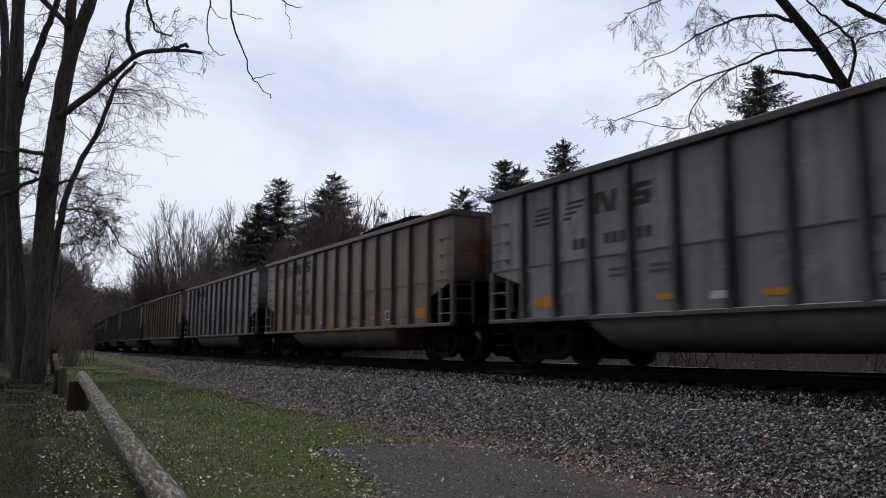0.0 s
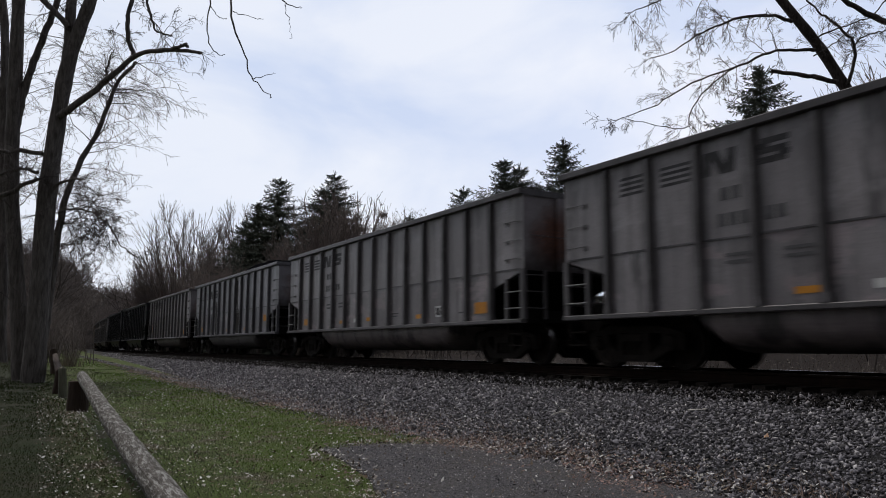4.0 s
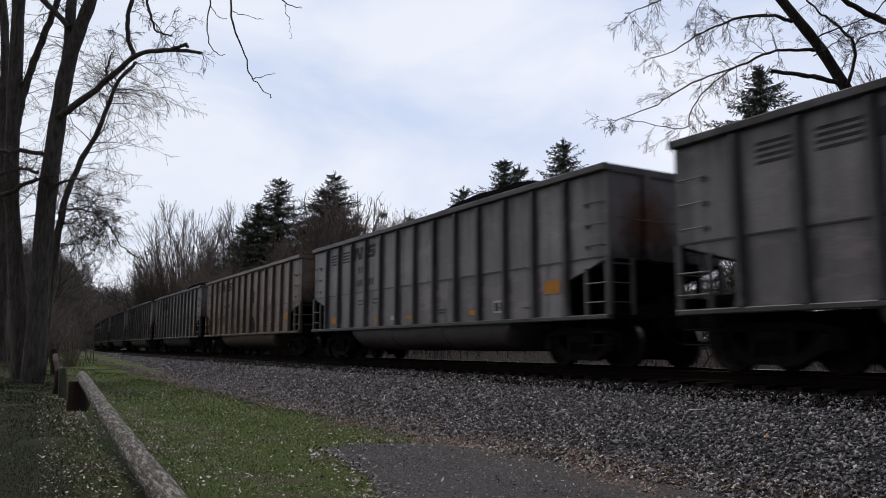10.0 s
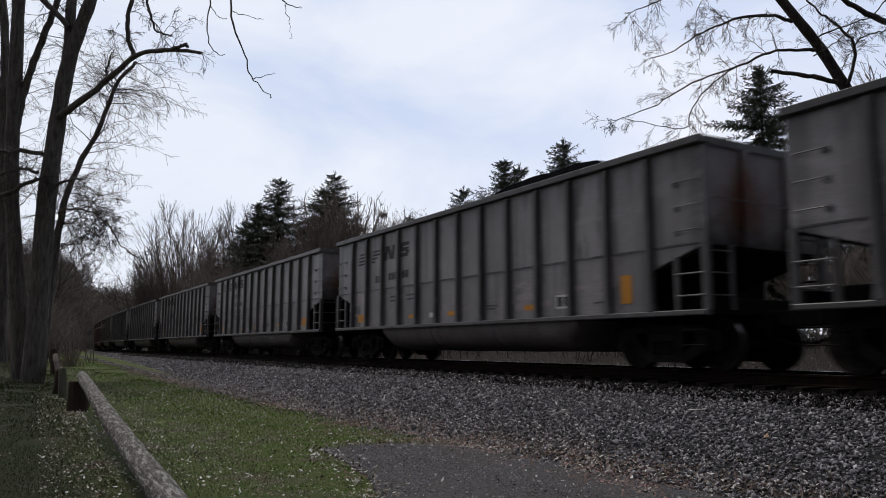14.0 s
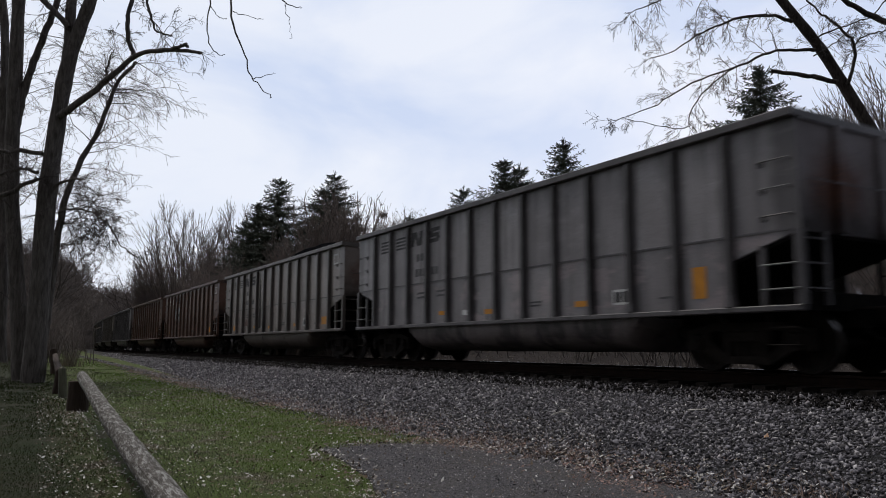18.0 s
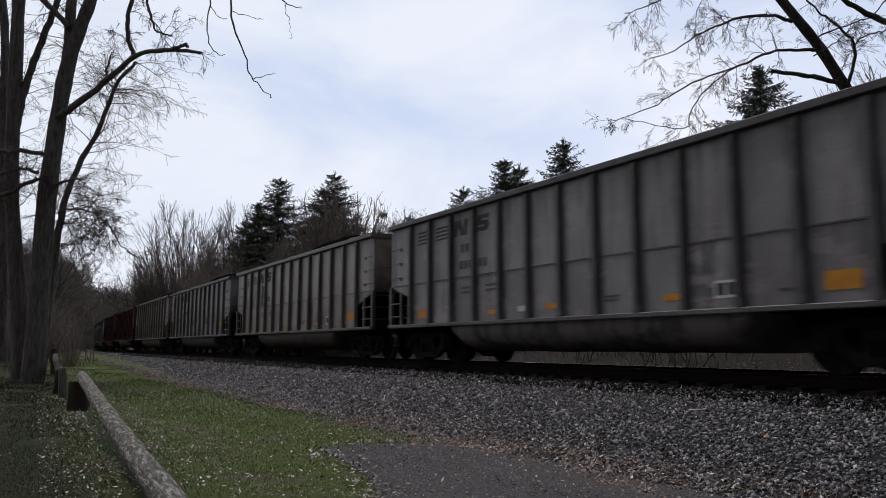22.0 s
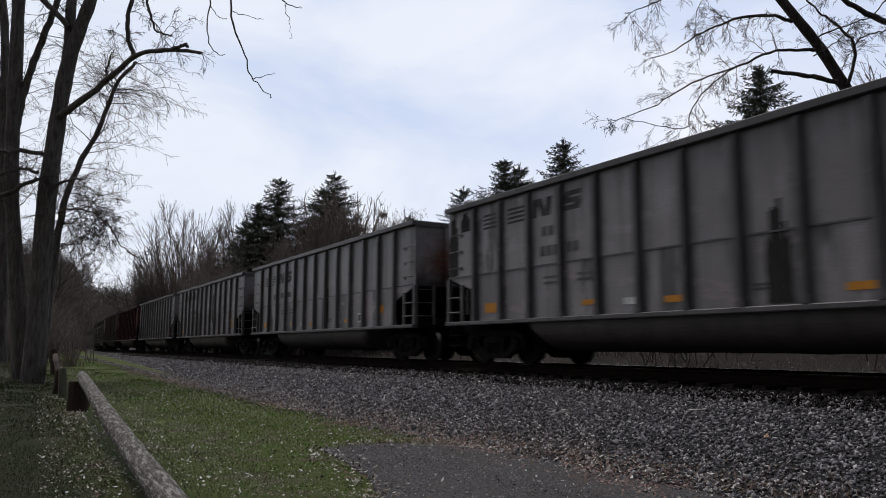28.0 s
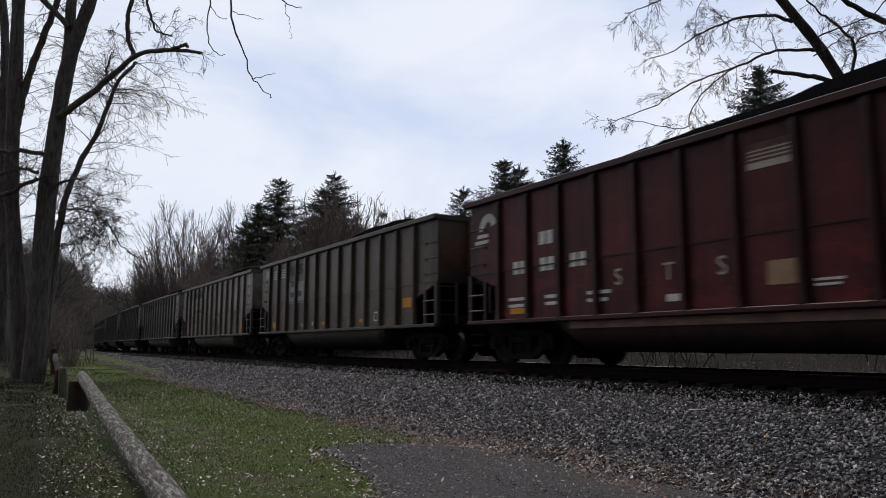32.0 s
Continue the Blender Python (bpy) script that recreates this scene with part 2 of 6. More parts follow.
M = {
    "ground": ground_material(),
    # the dark bed stands in for shade in the gaps between stones
    "ballast": simple("crushed_stone_bed", (0.012, 0.011, 0.012), (0.06, 0.057, 0.058), 30.0, 0.95, 1.0, 0.04, shuffle=0),
    "stone": None,
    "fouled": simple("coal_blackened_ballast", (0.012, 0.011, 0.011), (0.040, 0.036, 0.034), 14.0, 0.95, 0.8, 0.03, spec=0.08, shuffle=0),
    "asphalt": None,
    "rail": simple("rusty_rail_steel", (0.010, 0.007, 0.006), (0.020, 0.012, 0.009), 6.0, 0.9, 0.2, spec=0.05),
    "railhead": simple("polished_rail_head", (0.50, 0.49, 0.48), (0.60, 0.59, 0.58), 12.0, 0.20, 0.0, metal=1.0),
    "tie": simple("creosoted_timber", (0.012, 0.010, 0.009), (0.030, 0.025, 0.021), 5.0, 0.95, 0.6, 0.02, spec=0.06, stretch=(1, 0.2, 1)),
    "log": None,
    "post": simple("weathered_brown_timber", (0.030, 0.020, 0.015), (0.075, 0.052, 0.038), 4.0, 0.95, 0.8, 0.02, stretch=(1, 1, 0.2)),
    "bark": bark("grey_brown_bark", (0.068, 0.060, 0.054), (0.180, 0.162, 0.148)),
    "bark_dark": bark("dark_wet_bark", (0.035, 0.029, 0.026), (0.09, 0.078, 0.068)),
    "twig": simple("bare_twigs", (0.15, 0.122, 0.108), (0.27, 0.225, 0.20), 3.0, 0.9),
    "twig_dark": simple("dark_bare_twigs", (0.058, 0.048, 0.043), (0.12, 0.10, 0.09), 3.0, 0.9),
    "brush": simple("dry_brush", (0.12, 0.100, 0.090), (0.22, 0.185, 0.165), 2.0, 0.95),
    "needles": simple("spruce_needles", (0.070, 0.082, 0.068), (0.150, 0.165, 0.130), 1.2, 0.8),
    "bank_straw": simple("grey_dead_grass", (0.08, 0.069, 0.058), (0.24, 0.21, 0.18), 2.0, 0.95),
    "toe_straw": simple("reddish_dead_stems", (0.14, 0.092, 0.074), (0.29, 0.215, 0.18), 2.0, 0.95),
    "rust_litter": simple("reddish_leaf_mould", (0.15, 0.085, 0.068), (0.36, 0.245, 0.205), 3.0, 0.95, shuffle=0),
    "mossy": simple("mossy_grey_timber", (0.06, 0.062, 0.040), (0.18, 0.17, 0.125), 4.0, 0.95, 0.8, 0.02, stretch=(1, 1, 0.2)),
    "dry_grass": simple("dead_straw_grass", (0.10, 0.085, 0.062), (0.26, 0.22, 0.16), 2.0, 0.95),
    "blade": None,
    # dark green puts the shade under the trees into the turf colour
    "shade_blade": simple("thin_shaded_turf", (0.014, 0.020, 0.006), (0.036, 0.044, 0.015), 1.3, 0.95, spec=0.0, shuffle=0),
    "leaf": None,
    "coal": simple("loose_coal", (0.006, 0.006, 0.007), (0.016, 0.016, 0.018), 14.0, 1.0, 1.0, 0.06, spec=0.0),
    "steel": simple("grimy_cast_steel", (0.008, 0.007, 0.006), (0.024, 0.019, 0.016), 6.0, 0.9, 0.3, spec=0.12),
    # near-black for the underframe, slope sheets and end fittings
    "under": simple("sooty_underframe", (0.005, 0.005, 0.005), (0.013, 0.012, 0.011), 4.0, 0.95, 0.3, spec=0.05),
    "tread": simple("worn_wheel_tread", (0.16, 0.15, 0.145), (0.28, 0.27, 0.26), 9.0, 0.42, metal=1.0),
    "grab": simple("pale_grab_iron", (0.11, 0.11, 0.11), (0.21, 0.21, 0.205), 9.0, 0.6),
    "amber": simple("amber_reflective_sheet", (0.62, 0.26, 0.015), (0.42, 0.17, 0.02), 5.0, 0.5),
    "white": simple("chalky_white_lettering", (0.68, 0.68, 0.66), (0.42, 0.42, 0.41), 7.0, 0.7),
    "dark_mark": simple("faded_black_lettering", (0.022, 0.021, 0.022), (0.078, 0.074, 0.075), 5.0, 0.7),
    "grey_mark": simple("ghosted_lettering", (0.055, 0.054, 0.056), (0.115, 0.112, 0.115), 5.0, 0.7),
    "slurry": simple("dried_coal_slurry", (0.010, 0.009, 0.009), (0.036, 0.032, 0.030), 9.0, 0.9, stretch=(3, 3, 0.4)),
    "ghost": simple("painted_over_red", (0.110, 0.070, 0.062), (0.185, 0.135, 0.124), 4.0, 0.8),
    "paint_tan_worn": simple("worn_pinkish_stencil", (0.085, 0.035, 0.032), (0.15, 0.075, 0.064), 4.0, 0.7),
    "number_board": simple("grey_number_field", (0.24, 0.245, 0.25), (0.33, 0.335, 0.34), 3.0, 0.7),
    "pink_band": simple("worn_pinkish_paint", (0.105, 0.058, 0.044), (0.235, 0.140, 0.108), 2.5, 0.7),
    "paint_ochre": simple("faded_ochre_paint", (0.20, 0.120, 0.070), (0.34, 0.225, 0.140), 5.0, 0.7),
    "pale_patch": simple("touch_up_paint_patch", (0.33, 0.29, 0.25), (0.46, 0.41, 0.35), 3.0, 0.7),
}
PAINTS = {
    "grey": ((0.250, 0.234, 0.239), (0.158, 0.142, 0.143)),
    "blue_grey": ((0.255, 0.252, 0.272), (0.155, 0.149, 0.158)),
    "pale": ((0.256, 0.226, 0.204), (0.166, 0.139, 0.120)),
    "tan": ((0.255, 0.202, 0.168), (0.165, 0.120, 0.097)),
    "brown": ((0.168, 0.102, 0.078), (0.100, 0.056, 0.041)),
    "olive": ((0.112, 0.084, 0.060), (0.060, 0.042, 0.030)),
    "red": ((0.098, 0.016, 0.018), (0.042, 0.010, 0.011)),
    "black": ((0.021, 0.022, 0.027), (0.013, 0.013, 0.014)),
}
for key, (base, dirt) in PAINTS.items():
    shine = {"red": 0.16, "black": 0.18, "brown": 0.24, "olive": 0.24, "tan": 0.28}.get(key, 0.36)
    worn = 0.66 if key in ("brown", "olive", "tan") else 0.46
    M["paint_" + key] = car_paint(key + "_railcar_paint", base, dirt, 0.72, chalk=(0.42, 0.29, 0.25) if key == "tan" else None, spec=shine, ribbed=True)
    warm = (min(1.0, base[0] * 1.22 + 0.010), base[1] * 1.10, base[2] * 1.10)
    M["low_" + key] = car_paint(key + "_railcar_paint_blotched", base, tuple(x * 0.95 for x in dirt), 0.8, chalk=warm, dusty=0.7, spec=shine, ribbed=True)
    M["rib_" + key] = car_paint(key + "_railcar_paint_grimy", tuple(x * worn for x in base), tuple(x * worn * 0.72 for x in dirt), 0.7)
    # the tub takes a darker, warmer copy of the side colour
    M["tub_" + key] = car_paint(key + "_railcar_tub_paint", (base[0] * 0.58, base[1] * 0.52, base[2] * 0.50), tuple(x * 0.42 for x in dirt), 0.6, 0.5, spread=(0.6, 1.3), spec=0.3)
    if key == "red":
        M["tub_red"] = car_paint("rusty_red_tub_paint", (0.070, 0.040, 0.034), (0.032, 0.018, 0.015), 0.7, 0.55)
    M["end_" + key] = M["rib_" + key] if key == "black" else end_paint(key + "_rusting_end_paint", base, dirt)


def stone_material():
    m = Nodes("grey_ballast_stone")
    geo = m.node("ShaderNodeNewGeometry")
    c = m.ramp(geo.outputs["Random Per Island"], [(0.0, (0.034, 0.033, 0.036)), (0.5, (0.124, 0.119, 0.131)), (0.86, (0.250, 0.240, 0.260)), (0.94, (0.33, 0.315, 0.32)), (1.0, (0.60, 0.575, 0.57))])
    f = m.noise(m.coords((1, 1, 1)), 60.0, 3)
    c = m.mix(m.value(f, 0.3, 0.7, 0.0, 0.4), c, (0.05, 0.045, 0.045))
    return m.done(c, 0.9, 0.0, 0.2)


def log_material():
    m = Nodes("barkless_grey_log")
    v = m.coords((0.5, 5.0, 5.0))
    f1 = m.noise(v, 6.0, 6, 0.7)
    f2 = m.noise(m.coords((0.7, 3.4, 3.4)), 8.0, 9, 0.8)
    c = m.mix(m.value(f1, 0.3, 0.7), (0.032, 0.027, 0.023), (0.125, 0.113, 0.100))
    c = m.mix(m.value(f2, 0.50, 0.57, 0.0, 0.9), c, (0.30, 0.295, 0.275))
    c = m.mix(m.value(f2, 0.36, 0.44, 0.7, 0.0), c, (0.035, 0.032, 0.026))
    m.bump(f1, 0.9, 0.03)
    return m.done(c, 0.95, 0.0, 0.15)


def asphalt_material():
    m = Nodes("worn_asphalt")
    v = m.coords((1, 1, 1))
    big, fine, grit = m.noise(v, 1.1, 5, 0.6), m.noise(v, 24.0, 6, 0.85), m.noise(v, 60.0, 3, 0.7)
    c = m.mix(m.value(fine, 0.38, 0.62), (0.010, 0.010, 0.011), (0.112, 0.105, 0.108))
    c = m.mix(m.value(big, 0.45, 0.7, 0.0, 0.5), c, (0.060, 0.052, 0.044))
    c = m.mix(m.value(grit, 0.62, 0.68, 0.0, 0.7), c, (0.26, 0.24, 0.215))
    m.bump(fine, 1.0, 0.02)
    return m.done(c, 0.92, 0.0, 0.2)


M["asphalt"] = asphalt_material()
def leaf_material():
    m = Nodes("fallen_leaves")
    geo = m.node("ShaderNodeNewGeometry")
    c = m.ramp(geo.outputs["Random Per Island"], [(0.0, (0.05, 0.038, 0.027)), (0.35, (0.13, 0.095, 0.065)), (0.65, (0.27, 0.25, 0.22)), (1.0, (0.62, 0.61, 0.59))])
    return m.done(c, 0.9, 0.0, 0.15)


def grass_material():
    """Vivid new grass in patches among dull thin turf."""
    m = Nodes("short_green_grass")
    v = m.coords((1, 1, 1))
    wide, mid, fine = m.noise(v, 0.42, 4, 0.6), m.noise(v, 2.2, 4, 0.6), m.noise(v, 14.0, 3)
    fresh = m.mix(m.value(fine, 0.3, 0.7), (0.044, 0.088, 0.010), (0.130, 0.196, 0.030))
    dull = m.mix(m.value(fine, 0.3, 0.7), (0.040, 0.045, 0.028), (0.130, 0.134, 0.096))
    # the turf thins out and greys towards the fallen log
    co = m.node("ShaderNodeTexCoord")
    off = m.node("ShaderNodeVectorMath")
    off.operation = "DOT_PRODUCT"
    off.inputs[1].default_value = (0.874, 0.485, 0.0)
    m.link(co.outputs["Object"], off.inputs[0])
    edge = m.node("ShaderNodeMath")
    edge.operation = "MULTIPLY_ADD"
    edge.inputs[1].default_value = 5.0
    m.link(wide, edge.inputs[0])
    m.link(off.outputs["Value"], edge.inputs[2])
    c = m.mix(m.value(edge.outputs[0], 4.5, 5.5), dull, fresh)
    c = m.mix(m.value(mid, 0.54, 0.70, 0.0, 0.6), c, (0.088, 0.080, 0.056))
    return m.done(c, 0.8, 0.0, 0.1)


M["blade"] = grass_material()
M["leaf"] = leaf_material()
M["stone"] = stone_material()
M["log"] = log_material()


# ---------------------------------------------------------------- shapes
class Shape:
    """Vertices and faces, gathered piece by piece."""

    def __init__(self):
        self.v, self.f, self.mi = [], [], []

    def add(self, verts, faces, mi=0):
        b = len(self.v)
        self.v += [tuple(p) for p in verts]
        self.f += [tuple(b + i for i in fc) for fc in faces]
        self.mi += [mi] * len(faces)
        return self

    def box(self, x0, x1, y0, y1, z0, z1, mi=0, chamfer=0.0):
        if chamfer <= 0:
            vs = [(x, y, z) for z in (z0, z1) for y in (y0, y1) for x in (x0, x1)]
            return self.add(vs, [(0, 2, 3, 1), (4, 5, 7, 6), (0, 1, 5, 4), (2, 6, 7, 3), (0, 4, 6, 2), (1, 3, 7, 5)], mi)
        c = chamfer
        prof = [(y0 + c, z0), (y1 - c, z0), (y1, z0 + c), (y1, z1 - c), (y1 - c, z1), (y0 + c, z1), (y0, z1 - c), (y0, z0 + c)]
        return self.loft([[(x0, y, z) for y, z in prof], [(x1, y, z) for y, z in prof]], mi=mi)

    def loft(self, rings, caps=True, closed=True, mi=0):
        b, n = len(self.v), len(rings[0])
        fs = []
        for k in range(len(rings) - 1):
            for i in range(n if closed else n - 1):
                j = (i + 1) % n
                fs.append((k * n + i, k * n + j, (k + 1) * n + j, (k + 1) * n + i))
        if caps:
            fs.append(tuple(reversed(range(n))))
            fs.append(tuple((len(rings) - 1) * n + i for i in range(n)))
        return self.add([p for r in rings for p in r], fs, mi)

    def prism_y(self, poly, y0, y1, mi=0):
        return self.loft([[(x, y0, z) for x, z in poly], [(x, y1, z) for x, z in poly]], mi=mi)

    def tube(self, pts, radii, sides=6, caps=True, mi=0):
        pts = [Vector(p) for p in pts]
        rings = []
        ref = Vector((0.31, 0.17, 0.93))
        for i, p in enumerate(pts):
            d = (pts[min(i + 1, len(pts) - 1)] - pts[max(i - 1, 0)]).normalized()
            a = d.cross(ref)
            if a.length < 0.05:
                a = d.cross(Vector((1, 0, 0)))
            a.normalize()
            b = d.cross(a)
            r = radii[i]
            rings.append([tuple(p + a * (r * math.cos(2 * math.pi * k / sides)) + b * (r * math.sin(2 * math.pi * k / sides))) for k in range(sides)])
        return self.loft(rings, caps, mi=mi)

    def cyl(self, axis, c, r, h0, h1, sides=16, mi=0):
        rings = []
        for h in (h0, h1):
            ring = []
            for k in range(sides):
                ca, sa = r * math.cos(2 * math.pi * k / sides), r * math.sin(2 * math.pi * k / sides)
                ring.append({"x": (h, c[0] + ca, c[1] + sa), "y": (c[0] + ca, h, c[1] + sa), "z": (c[0] + ca, c[1] + sa, h)}[axis])
            rings.append(ring)
        return self.loft(rings, mi=mi)

    def mesh(self, name, mats, smooth=False):
        me = bpy.data.meshes.new(name)
        me.from_pydata(self.v, [], self.f)
        for m in mats:
            me.materials.append(m)
        if len(mats) > 1:
            me.polygons.foreach_set("material_index", self.mi)
        bm = bmesh.new()
        bm.from_mesh(me)
        bmesh.ops.recalc_face_normals(bm, faces=bm.faces)
        bm.to_mesh(me)
        bm.free()
        if smooth:
            me.polygons.foreach_set("use_smooth", [True] * len(me.polygons))
        me.update()
        return me


def part(name, shape, material, parent, label="", smooth=False, at=None):
    mats = material if isinstance(material, list) else [material]
    me = shape if isinstance(shape, bpy.types.Mesh) else shape.mesh(name, mats, smooth)
    ob = new(name, me)
    ob.parent = parent
    if at is not None:
        ob.matrix_basis = at
    if label:
        tagged(ob, label)
    return ob


def raw_mesh(name, verts, faces, material, smooth=False):
    """A mesh straight from arrays; every face has the same number of corners."""
    me = bpy.data.meshes.new(name)
    nv, nf, k = len(verts), len(faces), faces.shape[1]
    me.vertices.add(nv)
    me.vertices.foreach_set("co", np.asarray(verts, np.float32).ravel())
    me.loops.add(nf * k)
    me.polygons.add(nf)
    me.loops.foreach_set("vertex_index", np.asarray(faces, np.int32).ravel())
    me.polygons.foreach_set("loop_start", np.arange(0, nf * k, k, dtype=np.int32))
    me.polygons.foreach_set("loop_total", np.full(nf, k, np.int32))
    me.materials.append(material)
    me.update(calc_edges=True)
    if smooth:
        me.polygons.foreach_set("use_smooth", [True] * nf)
    return me


# ---------------------------------------------------------------- the line
# u runs back along the track from the foot of the perpendicular, against the train's way
PHI0, SIDE, K1, K2, U1 = -0.5400, 9.367, 0.000351, 0.000937, 60.0
HALF = 1.62


def heading(u):
    if u < 0:
        return PHI0
    return PHI0 + (K1 * u if u < U1 else K1 * U1 + K2 * (u - U1))


def make_line():
    step, lo, hi = 1.0, -640, 800
    us = np.arange(lo, hi + 1, step)
    ph = np.array([heading(u) for u in us])
    mid = np.array([heading(u + step / 2) for u in us])
    xs, ys = np.zeros(len(us)), np.zeros(len(us))
    xs[1:], ys[1:] = np.cumsum(np.sin(mid[:-1]) * step), np.cumsum(np.cos(mid[:-1]) * step)
    i0 = int(-lo / step)
    xs += SIDE * math.cos(PHI0) - xs[i0]
    ys += -SIDE * math.sin(PHI0) - ys[i0]
    return us, xs, ys, ph


LINE_U, LINE_X, LINE_Y, LINE_H = make_line()


def on_line(u, lat, z=0.0):
    """The point at u along the line and lat metres from the track's centre, positive to the far side."""
    x, y, h = (float(np.interp(u, LINE_U, a)) for a in (LINE_X, LINE_Y, LINE_H))
    o = HALF + lat
    return Vector((x + o * math.cos(h), y - o * math.sin(h), z))


def line_coords(x, y):
    """u and distance from the track's centre of points in the plan."""
    x, y = np.atleast_1d(np.asarray(x, float)), np.atleast_1d(np.asarray(y, float))
    U, Lt = np.empty(len(x)), np.empty(len(x))
    for a in range(0, len(x), 4000):
        s = slice(a, a + 4000)
        d2 = (x[s, None] - LINE_X[None, ::2]) ** 2 + (y[s, None] - LINE_Y[None, ::2]) ** 2
        i = np.argmin(d2, axis=1) * 2
        dx, dy, h = x[s] - LINE_X[i], y[s] - LINE_Y[i], LINE_H[i]
        U[s] = LINE_U[i] + dx * np.sin(h) + dy * np.cos(h)
        Lt[s] = dx * np.cos(h) - dy * np.sin(h) - HALF
    return U, Lt


def smooth01(t):
    t = np.clip(t, 0, 1)
    return t * t * (3 - 2 * t)


def ground_z(x, y):
    """Height of the ground sheet, rail head being zero."""
    x, y = np.atleast_1d(np.asarray(x, float)), np.atleast_1d(np.asarray(y, float))
    U, Lt = line_coords(x, y)
    r = np.hypot(x, y)
    near = -0.93 + 0.38 * smooth01((r - 9) / 75.0) + 0.10 * smooth01((-x - 4) / 12.0)
    wave = 0.035 * np.sin(x * 0.9 + 1.3) * np.sin(y * 0.7) + 0.02 * np.sin(x * 2.3 + y * 1.7)
    far = -0.75 + 1.05 * smooth01((Lt - 4.0) / 9.0) + 1.2 * smooth01((Lt - 15) / 60.0)
    k = smooth01((Lt + 1.0) / 2.0)
    return near * (1 - k) + far * k + wave * smooth01((np.abs(Lt) - 4.8) / 1.5)


def gz(x, y):
    return float(ground_z([x], [y])[0])


# ---------------------------------------------------------------- ground, track bed, rails
def make_ground():
    radii = np.concatenate(([0.0], np.geomspace(0.6, 3200, 150)))
    na = 220
    ang = np.linspace(0, 2 * np.pi, na, endpoint=False)
    X = (radii[:, None] * np.sin(ang)[None]).ravel()
    Y = (radii[:, None] * np.cos(ang)[None]).ravel()
    Z = ground_z(X, Y)
    i, j = np.meshgrid(np.arange(len(radii) - 1), np.arange(na), indexing="ij")
    i, j = i.ravel(), j.ravel()
    k = (j + 1) % na
    F = np.stack([i * na + j, (i + 1) * na + j, (i + 1) * na + k, i * na + k], 1)[:, ::-1]
    g = new("ground", raw_mesh("ground", np.stack([X, Y, Z], 1), F, M["ground"], True))
    return tagged(g, "short green grass with bare soil and leaf litter", "ground", kind="structure")


def sweep(shape, profile, us, mi=0):
    shape.loft([[tuple(on_line(u, l, z)) for l, z in profile] for u in us], mi=mi)


def make_track():
    us = [-620 + 20 * i for i in range(30)] + [-20 + 2 * i for i in range(70)] + [120 + 10 * i for i in range(67)]
    bed = Shape()
    sweep(bed, [(-5.75, -1.25), (-5.75, -1.02), (-5.2, -0.88), (-1.85, -0.27), (1.85, -0.27), (4.4, -0.70), (4.4, -1.25)], us)
    b = new("ballast_bed", bed.mesh("ballast_bed", [M["ballast"]]))
    tagged(b, "grey crushed stone ballast shoulder sloping down from the track", "ballast", kind="structure")
    for side in (-0.755, 0.755):
        rail = Shape()
        prof = [(-0.07, -0.17), (0.07, -0.17), (0.07, -0.155), (0.012, -0.135), (0.012, -0.045), (0.036, -0.035), (0.036, -0.004), (0.026, 0.0), (-0.026, 0.0), (-0.036, -0.004), (-0.036, -0.035), (-0.012, -0.045), (-0.012, -0.135), (-0.07, -0.155)]
        rings = [[tuple(on_line(u, side + l, z)) for l, z in prof] for u in us]
        rail.loft(rings)
        n = len(prof)
        rail.mi = [1 if (i % n) in (6, 7, 8) and i < (len(us) - 1) * n else 0 for i in range(len(rail.f))]
        r = new("rail", rail.mesh("rail", [M["rail"], M["railhead"]]))
        tagged(r, "rusty steel rail with a polished head", "rail", "rails of the track", kind="structure")
    tie_shape = Shape().box(-0.115, 0.115, -1.3, 1.3, -0.18, 0.0, chamfer=0.0)
    tie_me = tie_shape.mesh("crosstie", [M["tie"]])
    rng = random.Random(4)
    for i in range(280):
        u = -18 + i * 0.535
        p = on_line(u, rng.uniform(-0.05, 0.05), -0.168)
        ob = part("crosstie", tie_me, None, b, at=pose(p.x, p.y, p.z, 0, 0, -math.degrees(heading(u)) + 90 + 0 + rng.uniform(-0.7, 0.7)))
    return b


ground = make_ground()
bed = make_track()


